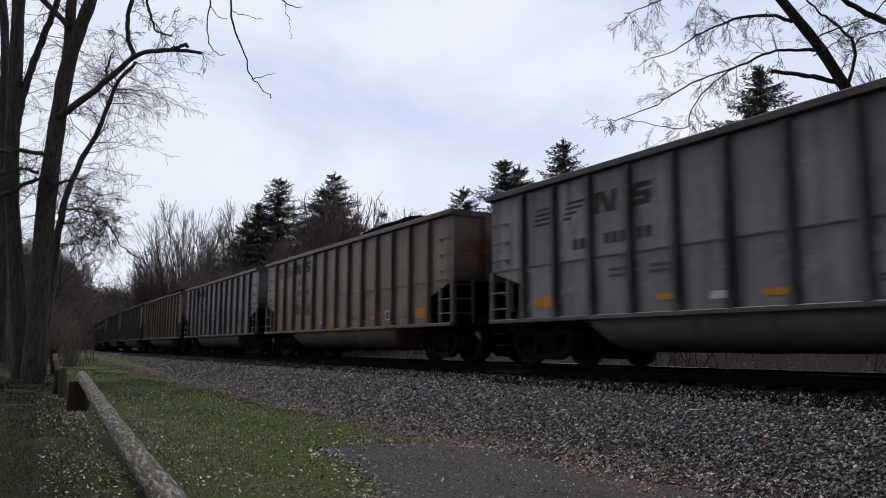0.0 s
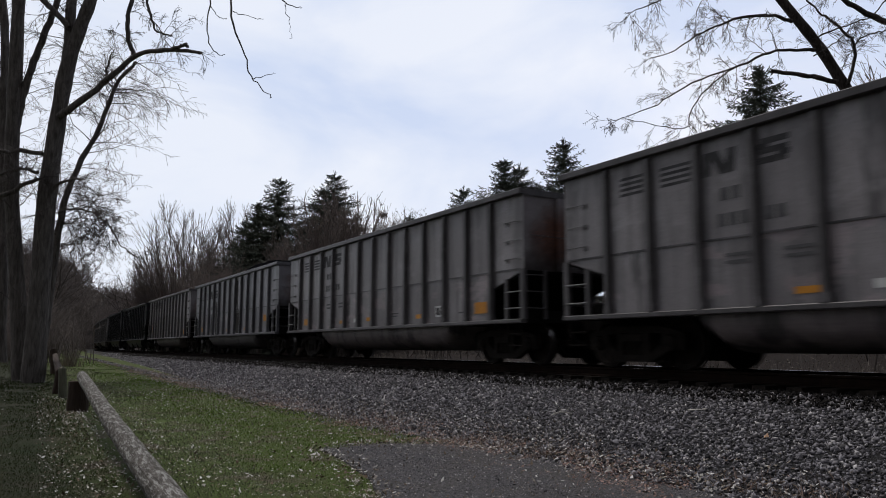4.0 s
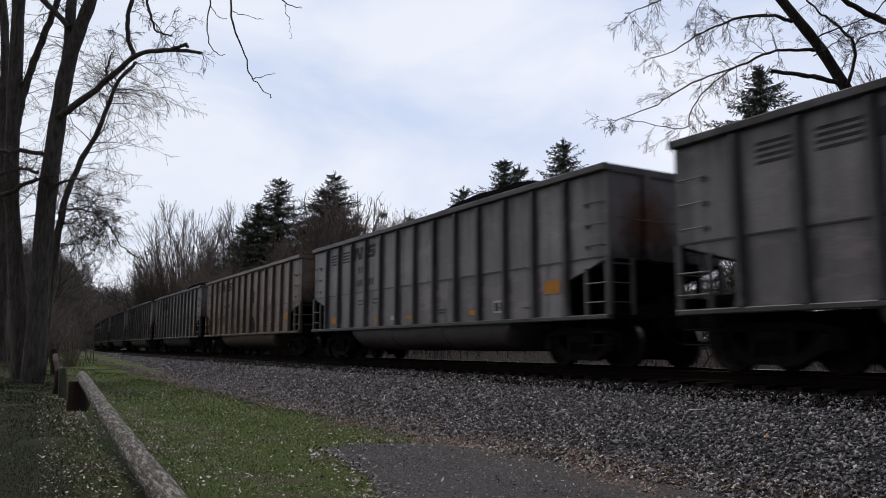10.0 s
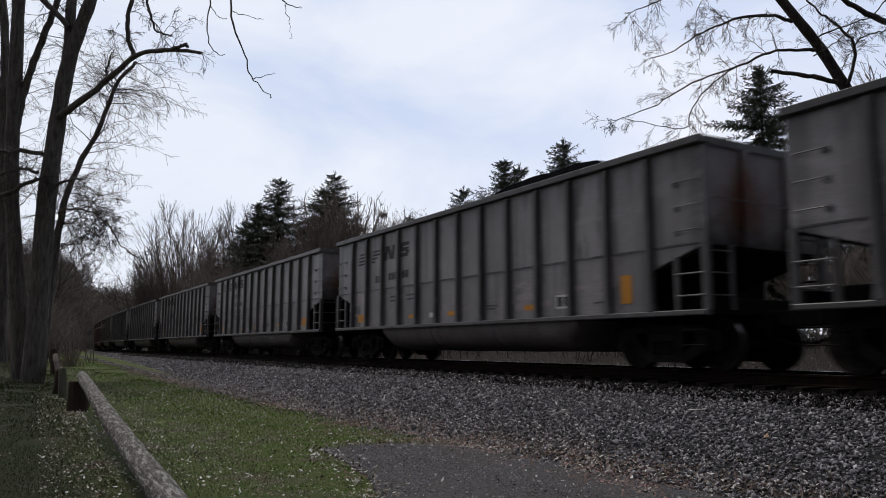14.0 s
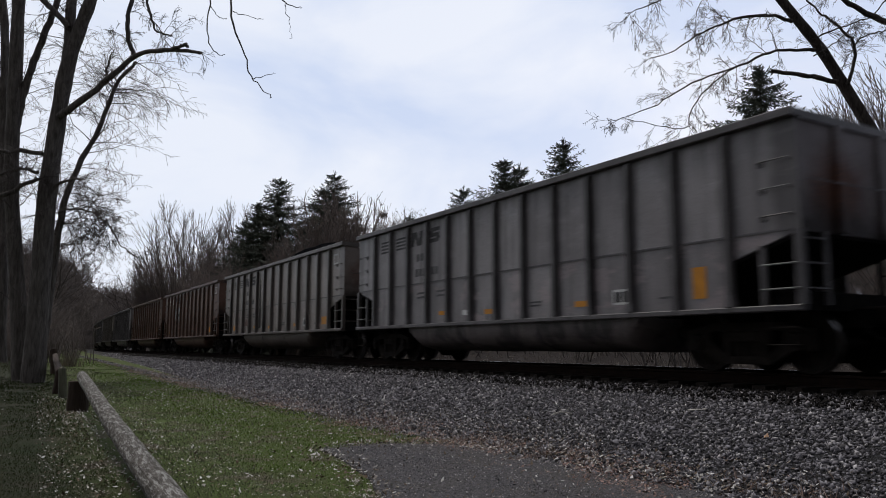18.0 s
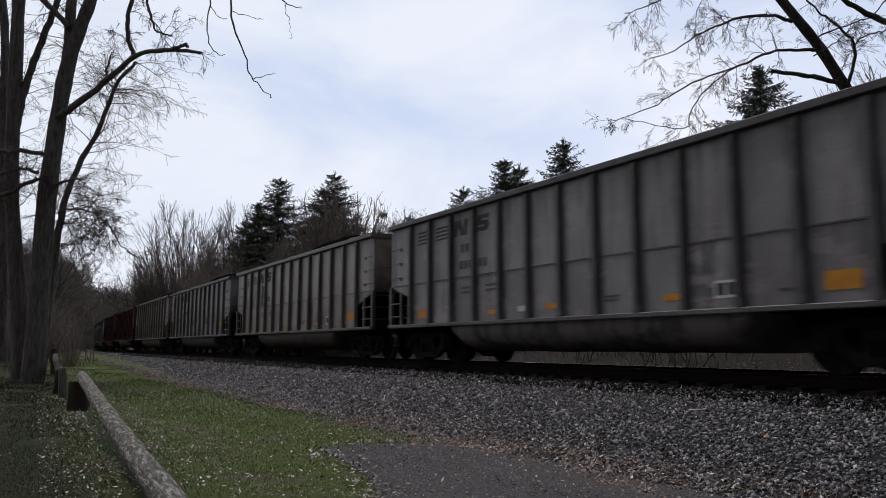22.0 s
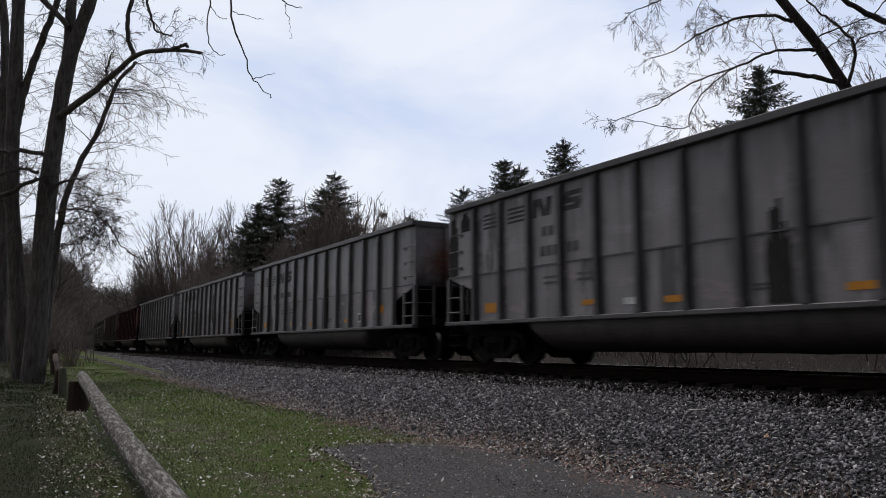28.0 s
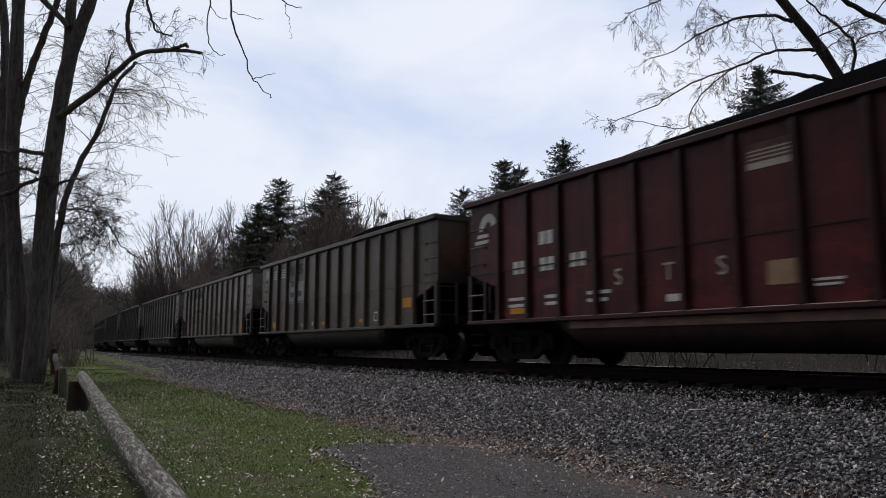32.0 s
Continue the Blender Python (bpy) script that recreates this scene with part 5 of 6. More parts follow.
def dome_tree(name, seed, height, width, base, stems, bark_mat, twig_mat, label, tip=0.012):
    """A leafless tree whose many stems fan out from low down and end on a rounded dome."""
    rng = random.Random(seed)
    main, side, fine = [], [], []
    mid, up = height * 0.56, height * 0.44

    def rim(d):
        """Distance from the tree's foot to the dome along d."""
        lo, hi = 0.0, height * 1.5
        for _ in range(24):
            t = (lo + hi) / 2
            p = d * t
            out = (math.hypot(p.x, p.y) / width) ** 2 + (max(p.z - mid, 0.0) / up) ** 2
            lo, hi = (t, hi) if out < 1 else (lo, t)
        return lo

    def arc(p, q, bend, n, r0, r1):
        c = Vector((rng.gauss(0, 1), rng.gauss(0, 1), 0)) * bend
        pts = [p.lerp(q, i / n) + (c + Vector((0, 0, -bend))) * math.sin(math.pi * i / n) + Vector((rng.gauss(0, 1), rng.gauss(0, 1), 0)) * bend * 0.12 * (0 < i < n) for i in range(n + 1)]
        return pts, [r0 + (r1 - r0) * i / n for i in range(n + 1)]

    for k in range(stems):
        az, lean = rng.uniform(0, 2 * math.pi), 0.62 * math.sqrt(rng.random())
        d = Vector((math.cos(az) * math.sin(lean), math.sin(az) * math.sin(lean), math.cos(lean)))
        pts, rad = arc(Vector((math.cos(az), math.sin(az), 0)) * 0.25 + Vector((0, 0, -0.3)), d * rim(d) * rng.uniform(0.90, 1.0), height * 0.025, 8, base * rng.uniform(0.7, 1.0), 0.02)
        main.append((pts, rad))
        for _ in range(14):
            t = rng.uniform(0.2, 0.92)
            i = int(t * 8)
            p = pts[i].lerp(pts[i + 1], t * 8 - i)
            e = (p.normalized() + Vector((rng.gauss(0, 0.28), rng.gauss(0, 0.28), rng.uniform(0.0, 0.3)))).normalized()
            q = p + e * min(height * 0.30 * rng.uniform(0.5, 1.0), max(rim((p + e).normalized()) * 1.02 - p.length, 0.4))
            bp, br = arc(p, q, height * 0.012, 5, max(rad[i] * 0.5, tip * 1.5), tip)
            side.append((bp, br))
            for _ in range(6):
                j = rng.randint(1, 4)
                g = (e + Vector((rng.gauss(0, 0.42), rng.gauss(0, 0.42), rng.uniform(-0.1, 0.4)))).normalized()
                fine.append(arc(bp[j], bp[j] + g * height * rng.uniform(0.04, 0.10), height * 0.004, 3, tip, tip * 0.7))
    tree = new(name)
    part("trunk", tubes_mesh("trunk", main, bark_mat, 6), None, tree)
    part("branchwork", tubes_mesh("branchwork", side, bark_mat, 4), None, tree)
    part("crown", tubes_mesh("crown", fine, twig_mat, 3), None, tree)
    return tagged(tree, label, "tree")


ROUND = dome_tree("bare_tree", 21, 19.4, 5.7, 0.15, 44, M["brush"], M["twig"], "bare deciduous tree with a fan of upright stems", 0.021)
DOME = dome_tree("bare_tree", 22, 11.8, 4.1, 0.08, 44, M["brush"], M["twig"], "rounded bare thicket tree of many upright stems", 0.015)
place(DOME, [(-7.4, 51.5, 1.0, 0), (-5.2, 53.0, 0.93, 140), (-10.6, 52.5, 0.72, 60)], used)
TALL = bare_tree("bare_tree", 33, 20.0, 0.26, SPEC_TALL, M["bark_dark"], M["twig_dark"], "tall bare tree with a slender dark trunk")
TALL2 = bare_tree("bare_tree", 47, 20.0, 0.30, SPEC_TALL, M["bark_dark"], M["twig_dark"], "tall bare woodland tree with spreading dark limbs", 2)
BUSH = bare_tree("bare_tree", 60, 10.0, 0.10, SPEC_BUSH, M["bark"], M["twig"], "leafless thicket of upright brown stems", 9)
place(ROUND, [(-33.4, 96.0, 1.04, 0), (-30.2, 103.0, 0.92, 250), (-37.8, 112.0, 0.92, 40), (-24.5, 92.0, 0.98, 300), (30.5, 50.0, 0.98, 10), (33.0, 49.0, 1.05, 100), (27.5, 62.0, 0.75, 190)], used)
place(BUSH, [(-6.5, 54.0, 1.06, 160), (-8.0, 54.5, 1.02, 280), (-12.5, 50.5, 0.72, 10), (-3.0, 60.0, 0.8, 10), (-15.5, 53.5, 0.75, 70), (-19.5, 66.0, 0.9, 170), (10.8, 66.0, 1.4, 170), (8.2, 70.0, 1.4, 20), (3.6, 76.0, 1.3, 60)], used)
place(TALL, [(-4.6, 56.1, 0.56, 130), (-41.5, 70.0, 0.62, 0), (-44.0, 80.0, 0.75, 90), (-50.0, 74.0, 0.70, 200), (-66.0, 128.0, 0.95, 30), (-76.0, 140.0, 0.9, 150), (-60.0, 90.0, 0.7, 300), (-86.0, 150.0, 0.9, 20), (-38.0, 60.0, 0.5, 50), (-144.0, 300.0, 1.3, 0), (-158.0, 352.0, 1.4, 70), (-170.0, 330.0, 1.3, 140), (-135.0, 280.0, 1.2, 60), (-126.0, 250.0, 1.1, 210)], used)
place(TALL2, [(-47.0, 88.0, 0.75, 0), (-54.0, 100.0, 0.8, 90), (-36.0, 66.0, 0.55, 200), (-58.0, 82.0, 0.7, 20), (-70.0, 110.0, 0.85, 140), (-80.0, 128.0, 0.9, 260), (-96.0, 190.0, 1.1, 10), (-104.0, 205.0, 1.1, 100), (-112.0, 222.0, 1.1, 180), (-165.0, 370.0, 1.4, 250), (-72.0, 172.0, 0.95, 60), (-66.0, 164.0, 0.9, 160), (-60.0, 150.0, 0.95, 260), (-52.0, 136.0, 0.95, 320)], used)


SPEC_FAR = dict(levels=3, steps=[6, 5, 4, 3], wobble=0.14, rise=[0.12, 0.08, 0.05, 0.02], tip=0.035, kids=[13, 7, 5], **{"from": [0.15, 0.2, 0.2]}, angle=(28, 60), ratio=(0.34, 0.55))
# lighter bark and crown colours stand in for haze on the far trees
FAR_TREE = bare_tree("bare_tree", 71, 20.0, 0.30, SPEC_FAR, M["bark"], M["brush"], "distant bare woodland tree with a hazy brown crown", 2)


def left_woods():
    """The bare woodland to the near side of the line, thinning out along it."""
    rng = random.Random(15)
    spots, tries = [], 0
    while len(spots) < 95 and tries < 4000:
        tries += 1
        d = rng.uniform(52, 230)
        a = rng.uniform(-0.66, -0.455)
        x, y = a * d, d
        u, lt = line_coords([x], [y])
        if lt[0] > -8.0:
            continue
        top = float(np.interp(-a, [0.455, 0.50, 0.54, 0.66], [0.080, 0.108, 0.124, 0.145]))
        spots.append((x, y, min(top * d / 17.5, 1.5) * rng.uniform(0.75, 1.05), rng.uniform(0, 360)))
    far = [s for s in spots if s[1] > 115]
    spots = [s for s in spots if s[1] <= 115]
    place(FAR_TREE, far, used)
    place(TALL, spots[::3], used)
    place(TALL2, spots[1::3], used)
    place(BUSH, [(x, y, k * 1.1, t) for x, y, k, t in spots[2::3]], used)


left_woods()


def outer_woods():
    """The far edge of the wood on the outer side of the line's long curve."""
    rng = random.Random(23)
    spots = []
    for i in range(130):
        u = 190 + i * 2.4
        p = on_line(u, -8.5 - abs(rng.gauss(0, 9.0)))
        spots.append((p.x, p.y, rng.uniform(0.7, 1.15) * np.interp(u, [190, 300, 500], [0.6, 1.15, 1.5]), rng.uniform(0, 360)))
    place(FAR_TREE, spots, used)


outer_woods()


def unseen_dimming_woods():
    """Unseen bare wood added beside and behind the standpoint to dim the car sides."""
    rng = random.Random(41)
    spots = []
    for i in range(34):
        y = 26 - i * 2.2
        spots.append((-max(0.72 * y, 0) - 17 - abs(rng.gauss(0, 7)) - (26 if y > 0 else 0), y, rng.uniform(0.65, 0.9), rng.uniform(0, 360)))
    for i in range(22):
        spots.append((-36 + i * 3.4, -27 - abs(rng.gauss(0, 10)), rng.uniform(0.65, 0.95), rng.uniform(0, 360)))
    place(FAR_TREE, spots, used)


unseen_dimming_woods()


def lineside_thicket():
    """Bare thicket close behind the line, opposite the camera."""
    rng = random.Random(31)
    spots = []
    for i in range(26):
        p = on_line(-10 + i * 2.7, 8.5 + rng.uniform(0, 8.0))
        spots.append((p.x, p.y, rng.uniform(0.20, 0.40), rng.uniform(0, 360)))
    place(BUSH, spots, used)


lineside_thicket()


def taper(pts, r0, r1):
    n = len(pts) - 1
    return [r0 + (r1 - r0) * (i / n) ** 0.8 for i in range(n + 1)]


def refine(pts, times=2):
    """Round a chain of points off."""
    for _ in range(times):
        out = [pts[0]]
        for a, b in zip(pts[:-1], pts[1:]):
            out += [a.lerp(b, 0.25), a.lerp(b, 0.75)]
        pts = out + [pts[-1]]
    return pts


class HeroTree:
    """A near tree: its main limbs are laid one by one, and twigs grow from them at random."""

    def __init__(self, name, seed, bark_mat, twig_mat, label):
        self.rng = random.Random(seed)
        self.ob = tagged(new(name), label, "tree")
        self.bark, self.twig, self.segs = bark_mat, twig_mat, []

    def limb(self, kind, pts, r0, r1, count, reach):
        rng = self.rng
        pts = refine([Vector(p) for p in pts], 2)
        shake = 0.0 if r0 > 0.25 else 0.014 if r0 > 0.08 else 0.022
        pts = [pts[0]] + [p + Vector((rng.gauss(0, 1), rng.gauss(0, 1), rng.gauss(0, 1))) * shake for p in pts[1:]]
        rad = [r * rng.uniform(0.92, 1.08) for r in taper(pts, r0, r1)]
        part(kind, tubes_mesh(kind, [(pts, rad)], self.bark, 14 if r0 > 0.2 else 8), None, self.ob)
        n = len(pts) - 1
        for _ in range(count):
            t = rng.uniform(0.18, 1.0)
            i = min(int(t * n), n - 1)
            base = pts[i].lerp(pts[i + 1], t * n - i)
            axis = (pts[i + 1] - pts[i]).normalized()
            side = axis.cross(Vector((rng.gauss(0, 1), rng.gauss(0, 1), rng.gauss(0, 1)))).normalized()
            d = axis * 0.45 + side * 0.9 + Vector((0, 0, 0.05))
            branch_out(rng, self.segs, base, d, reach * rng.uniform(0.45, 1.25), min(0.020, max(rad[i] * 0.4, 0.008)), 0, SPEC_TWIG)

    def done(self):
        part("crown", tubes_mesh("crown", [(p, r) for l, p, r in self.segs], self.twig, 3), None, self.ob)


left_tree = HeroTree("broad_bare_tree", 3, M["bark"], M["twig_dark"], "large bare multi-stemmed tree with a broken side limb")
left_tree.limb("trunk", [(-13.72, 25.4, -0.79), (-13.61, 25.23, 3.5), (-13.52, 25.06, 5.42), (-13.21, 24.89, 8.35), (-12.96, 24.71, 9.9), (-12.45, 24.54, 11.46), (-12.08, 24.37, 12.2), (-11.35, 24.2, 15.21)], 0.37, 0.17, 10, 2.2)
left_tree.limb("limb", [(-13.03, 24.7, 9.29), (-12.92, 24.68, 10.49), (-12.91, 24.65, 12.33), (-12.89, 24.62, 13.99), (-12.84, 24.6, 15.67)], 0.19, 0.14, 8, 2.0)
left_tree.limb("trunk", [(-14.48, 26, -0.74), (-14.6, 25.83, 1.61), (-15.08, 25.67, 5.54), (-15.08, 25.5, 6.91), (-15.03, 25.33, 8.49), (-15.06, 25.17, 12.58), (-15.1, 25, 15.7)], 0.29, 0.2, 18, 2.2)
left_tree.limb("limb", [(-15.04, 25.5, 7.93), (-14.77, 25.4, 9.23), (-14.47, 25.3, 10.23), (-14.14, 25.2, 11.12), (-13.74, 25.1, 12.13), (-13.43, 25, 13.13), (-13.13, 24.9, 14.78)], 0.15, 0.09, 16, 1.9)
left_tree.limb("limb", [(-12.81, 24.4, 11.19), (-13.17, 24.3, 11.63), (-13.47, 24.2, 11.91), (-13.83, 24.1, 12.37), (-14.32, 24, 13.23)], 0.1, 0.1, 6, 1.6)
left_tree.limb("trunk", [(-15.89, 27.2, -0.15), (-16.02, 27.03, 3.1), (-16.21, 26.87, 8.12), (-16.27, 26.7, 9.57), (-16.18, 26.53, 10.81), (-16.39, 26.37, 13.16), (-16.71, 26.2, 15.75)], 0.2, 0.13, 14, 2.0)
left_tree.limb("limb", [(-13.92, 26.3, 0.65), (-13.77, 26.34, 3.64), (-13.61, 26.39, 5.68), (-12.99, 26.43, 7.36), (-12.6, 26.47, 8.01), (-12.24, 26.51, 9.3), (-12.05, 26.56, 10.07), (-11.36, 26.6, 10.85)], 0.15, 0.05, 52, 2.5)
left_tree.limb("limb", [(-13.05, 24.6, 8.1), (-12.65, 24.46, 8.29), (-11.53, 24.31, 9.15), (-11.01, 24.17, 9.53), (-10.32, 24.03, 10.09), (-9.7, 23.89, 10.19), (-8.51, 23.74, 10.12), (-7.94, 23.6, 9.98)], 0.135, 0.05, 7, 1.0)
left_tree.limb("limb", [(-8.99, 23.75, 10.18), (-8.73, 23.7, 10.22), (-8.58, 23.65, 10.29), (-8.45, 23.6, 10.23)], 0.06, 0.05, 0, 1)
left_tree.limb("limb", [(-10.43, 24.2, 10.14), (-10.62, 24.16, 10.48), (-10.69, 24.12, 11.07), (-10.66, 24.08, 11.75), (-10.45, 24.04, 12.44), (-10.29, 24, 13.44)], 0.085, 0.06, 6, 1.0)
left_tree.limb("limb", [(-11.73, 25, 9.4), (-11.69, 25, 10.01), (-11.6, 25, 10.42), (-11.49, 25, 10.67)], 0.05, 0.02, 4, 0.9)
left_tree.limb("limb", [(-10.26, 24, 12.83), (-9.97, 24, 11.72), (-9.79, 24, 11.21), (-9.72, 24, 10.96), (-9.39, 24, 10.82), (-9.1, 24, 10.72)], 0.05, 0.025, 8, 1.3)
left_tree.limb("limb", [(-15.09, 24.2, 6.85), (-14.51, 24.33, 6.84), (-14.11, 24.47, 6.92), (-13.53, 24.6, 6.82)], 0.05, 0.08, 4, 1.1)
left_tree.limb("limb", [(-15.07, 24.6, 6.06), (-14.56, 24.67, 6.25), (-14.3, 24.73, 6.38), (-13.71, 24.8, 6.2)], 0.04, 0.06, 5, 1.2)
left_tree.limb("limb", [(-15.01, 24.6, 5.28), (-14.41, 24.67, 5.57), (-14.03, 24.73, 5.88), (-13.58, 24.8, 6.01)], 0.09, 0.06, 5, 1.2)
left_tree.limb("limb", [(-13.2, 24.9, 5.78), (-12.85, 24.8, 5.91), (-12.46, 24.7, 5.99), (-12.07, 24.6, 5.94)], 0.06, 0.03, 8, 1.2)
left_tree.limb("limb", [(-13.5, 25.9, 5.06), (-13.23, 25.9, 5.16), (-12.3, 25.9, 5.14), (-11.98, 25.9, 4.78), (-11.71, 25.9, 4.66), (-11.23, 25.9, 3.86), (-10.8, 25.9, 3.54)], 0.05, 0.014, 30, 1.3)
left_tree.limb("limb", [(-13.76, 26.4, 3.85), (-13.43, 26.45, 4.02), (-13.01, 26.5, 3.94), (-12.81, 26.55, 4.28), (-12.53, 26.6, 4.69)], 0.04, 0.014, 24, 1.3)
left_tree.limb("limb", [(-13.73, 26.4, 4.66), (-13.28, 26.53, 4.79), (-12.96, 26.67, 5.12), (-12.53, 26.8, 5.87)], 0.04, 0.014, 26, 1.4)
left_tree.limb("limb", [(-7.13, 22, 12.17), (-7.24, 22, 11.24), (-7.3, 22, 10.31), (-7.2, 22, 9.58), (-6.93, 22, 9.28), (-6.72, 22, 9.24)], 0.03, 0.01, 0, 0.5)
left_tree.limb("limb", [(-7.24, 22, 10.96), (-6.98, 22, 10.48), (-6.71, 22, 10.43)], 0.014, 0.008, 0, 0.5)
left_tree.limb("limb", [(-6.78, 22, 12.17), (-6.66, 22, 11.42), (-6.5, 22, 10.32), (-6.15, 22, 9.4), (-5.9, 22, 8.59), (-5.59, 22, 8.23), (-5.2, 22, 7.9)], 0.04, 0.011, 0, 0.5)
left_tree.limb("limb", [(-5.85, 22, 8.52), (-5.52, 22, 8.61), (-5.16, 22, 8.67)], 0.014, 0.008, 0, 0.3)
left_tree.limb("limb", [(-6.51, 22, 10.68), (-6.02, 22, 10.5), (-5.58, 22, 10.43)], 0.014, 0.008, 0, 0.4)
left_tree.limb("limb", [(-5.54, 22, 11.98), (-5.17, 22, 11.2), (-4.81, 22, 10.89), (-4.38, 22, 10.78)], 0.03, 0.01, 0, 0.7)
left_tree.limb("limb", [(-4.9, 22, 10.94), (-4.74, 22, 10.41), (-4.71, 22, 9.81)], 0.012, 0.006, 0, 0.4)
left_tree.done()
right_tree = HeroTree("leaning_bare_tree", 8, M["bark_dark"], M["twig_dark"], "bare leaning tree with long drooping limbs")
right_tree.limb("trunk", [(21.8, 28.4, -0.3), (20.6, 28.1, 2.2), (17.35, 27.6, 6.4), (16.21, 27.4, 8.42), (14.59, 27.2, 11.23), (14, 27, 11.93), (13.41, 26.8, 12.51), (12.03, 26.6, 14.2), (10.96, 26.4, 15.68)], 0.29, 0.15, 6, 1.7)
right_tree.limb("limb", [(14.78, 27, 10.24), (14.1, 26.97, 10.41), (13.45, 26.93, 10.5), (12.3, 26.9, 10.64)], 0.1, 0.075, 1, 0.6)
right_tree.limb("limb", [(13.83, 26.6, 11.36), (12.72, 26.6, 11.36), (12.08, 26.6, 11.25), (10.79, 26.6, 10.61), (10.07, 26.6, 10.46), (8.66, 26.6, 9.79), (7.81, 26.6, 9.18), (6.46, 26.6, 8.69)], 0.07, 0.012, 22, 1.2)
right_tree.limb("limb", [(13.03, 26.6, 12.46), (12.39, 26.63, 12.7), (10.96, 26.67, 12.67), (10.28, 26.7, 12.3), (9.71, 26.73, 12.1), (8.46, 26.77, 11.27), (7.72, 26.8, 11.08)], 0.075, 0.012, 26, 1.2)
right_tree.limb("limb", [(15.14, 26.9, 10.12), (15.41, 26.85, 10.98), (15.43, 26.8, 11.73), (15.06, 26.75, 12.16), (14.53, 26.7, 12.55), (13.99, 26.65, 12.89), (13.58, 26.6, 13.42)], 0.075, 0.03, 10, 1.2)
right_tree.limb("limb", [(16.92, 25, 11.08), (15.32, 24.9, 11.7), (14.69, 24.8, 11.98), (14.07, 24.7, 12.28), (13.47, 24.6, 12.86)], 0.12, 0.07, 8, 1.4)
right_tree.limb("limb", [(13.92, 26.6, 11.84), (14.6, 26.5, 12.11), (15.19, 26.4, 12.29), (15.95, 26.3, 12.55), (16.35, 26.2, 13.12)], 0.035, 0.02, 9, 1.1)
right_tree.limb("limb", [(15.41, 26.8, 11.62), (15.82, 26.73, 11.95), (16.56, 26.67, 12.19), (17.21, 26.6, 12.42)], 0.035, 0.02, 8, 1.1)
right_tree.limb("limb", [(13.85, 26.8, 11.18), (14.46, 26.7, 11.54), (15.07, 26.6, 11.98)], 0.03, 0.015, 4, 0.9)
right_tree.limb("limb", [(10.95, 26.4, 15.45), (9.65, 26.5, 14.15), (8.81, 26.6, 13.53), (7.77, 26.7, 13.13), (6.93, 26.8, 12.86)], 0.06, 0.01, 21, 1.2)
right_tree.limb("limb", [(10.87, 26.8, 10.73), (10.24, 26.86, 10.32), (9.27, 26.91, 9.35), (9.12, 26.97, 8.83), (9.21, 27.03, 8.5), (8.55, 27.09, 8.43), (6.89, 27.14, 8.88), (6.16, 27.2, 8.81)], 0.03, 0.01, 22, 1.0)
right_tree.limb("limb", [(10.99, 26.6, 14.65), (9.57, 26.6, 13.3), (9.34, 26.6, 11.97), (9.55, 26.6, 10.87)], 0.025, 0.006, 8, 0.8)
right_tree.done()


# ---------------------------------------------------------------- undergrowth, grass, stones, leaves
def scatter_brush(name, spots, height, per, seed, material, label, thick=1.0):
    """Thickets of thin stems; nobody could count them."""
    rng = random.Random(seed)
    items = []
    for x, y, spread in spots:
        for _ in range(per):
            bx, by = x + rng.gauss(0, spread), y + rng.gauss(0, spread)
            u, lt = line_coords([bx], [by])
            if abs(lt[0]) < 5.6:
                continue
            z = gz(bx, by)
            h = height * rng.uniform(0.35, 1.1)
            d = Vector((rng.gauss(0, 0.35), rng.gauss(0, 0.35), 1)).normalized()
            p = Vector((bx, by, z - 0.05))
            q = p + d * h * 0.5
            r = q + (d + Vector((rng.gauss(0, 0.35), rng.gauss(0, 0.35), 0.1))).normalized() * h * 0.5
            items.append(([p, q, r], [0.018 * thick, 0.012 * thick, 0.005 * thick]))
            for _ in range(6):
                s = p.lerp(r, rng.uniform(0.3, 0.95))
                e = s + (d + Vector((rng.gauss(0, 0.8), rng.gauss(0, 0.8), rng.gauss(0, 0.4)))).normalized() * h * rng.uniform(0.15, 0.4)
                items.append(([s, s.lerp(e, 0.5) + Vector((0, 0, 0.03)), e], [0.008 * thick, 0.006 * thick, 0.003 * thick]))
    ob = new(name, tubes_mesh(name, items, material, 3))
    return tagged(ob, label, "brush", kind="stuff")


rngb = random.Random(77)
far_side, NEAR_BRUSH, FAR_BRUSH = [], [], []
for i in range(60):
    u = -14 + i * 2.6
    p = on_line(u, 9.5 + rngb.uniform(-0.5, 6.0))
    far_side.append((p.x, p.y, 1.2))
scatter_brush("lineside_brush", far_side, 2.6, 42, 1, M["twig_dark"], "leafless brown brush along the far side of the track", 1.8)
for i in range(70):
    u = 55 + i * 3.4
    p = on_line(u, -8.5 - abs(rngb.gauss(0, 5.0)))
    line_near = (p.x, p.y, 1.6)
    p = on_line(u, 9.0 + abs(rngb.gauss(0, 7.0)))
    NEAR_BRUSH.append(line_near)
    FAR_BRUSH.append((p.x, p.y, 1.8))
scatter_brush("woodland_edge_brush", NEAR_BRUSH, 5.5, 45, 3, M["brush"], "dense bare scrub beside the line at the wood's edge", 2.2)
scatter_brush("distant_brush", FAR_BRUSH, 3.6, 40, 4, M["brush"], "low bare scrub inside the curve of the line", 2.2)
left_wood = [(-30 - i * 2.4 + rngb.uniform(-3, 3), 58 + i * 3.0 + rngb.uniform(-8, 8), 2.5) for i in range(40)]
left_wood += [(-24 - i * 2.0, 44 + rngb.uniform(-2, 3) + i * 0.6, 2.0) for i in range(10)]
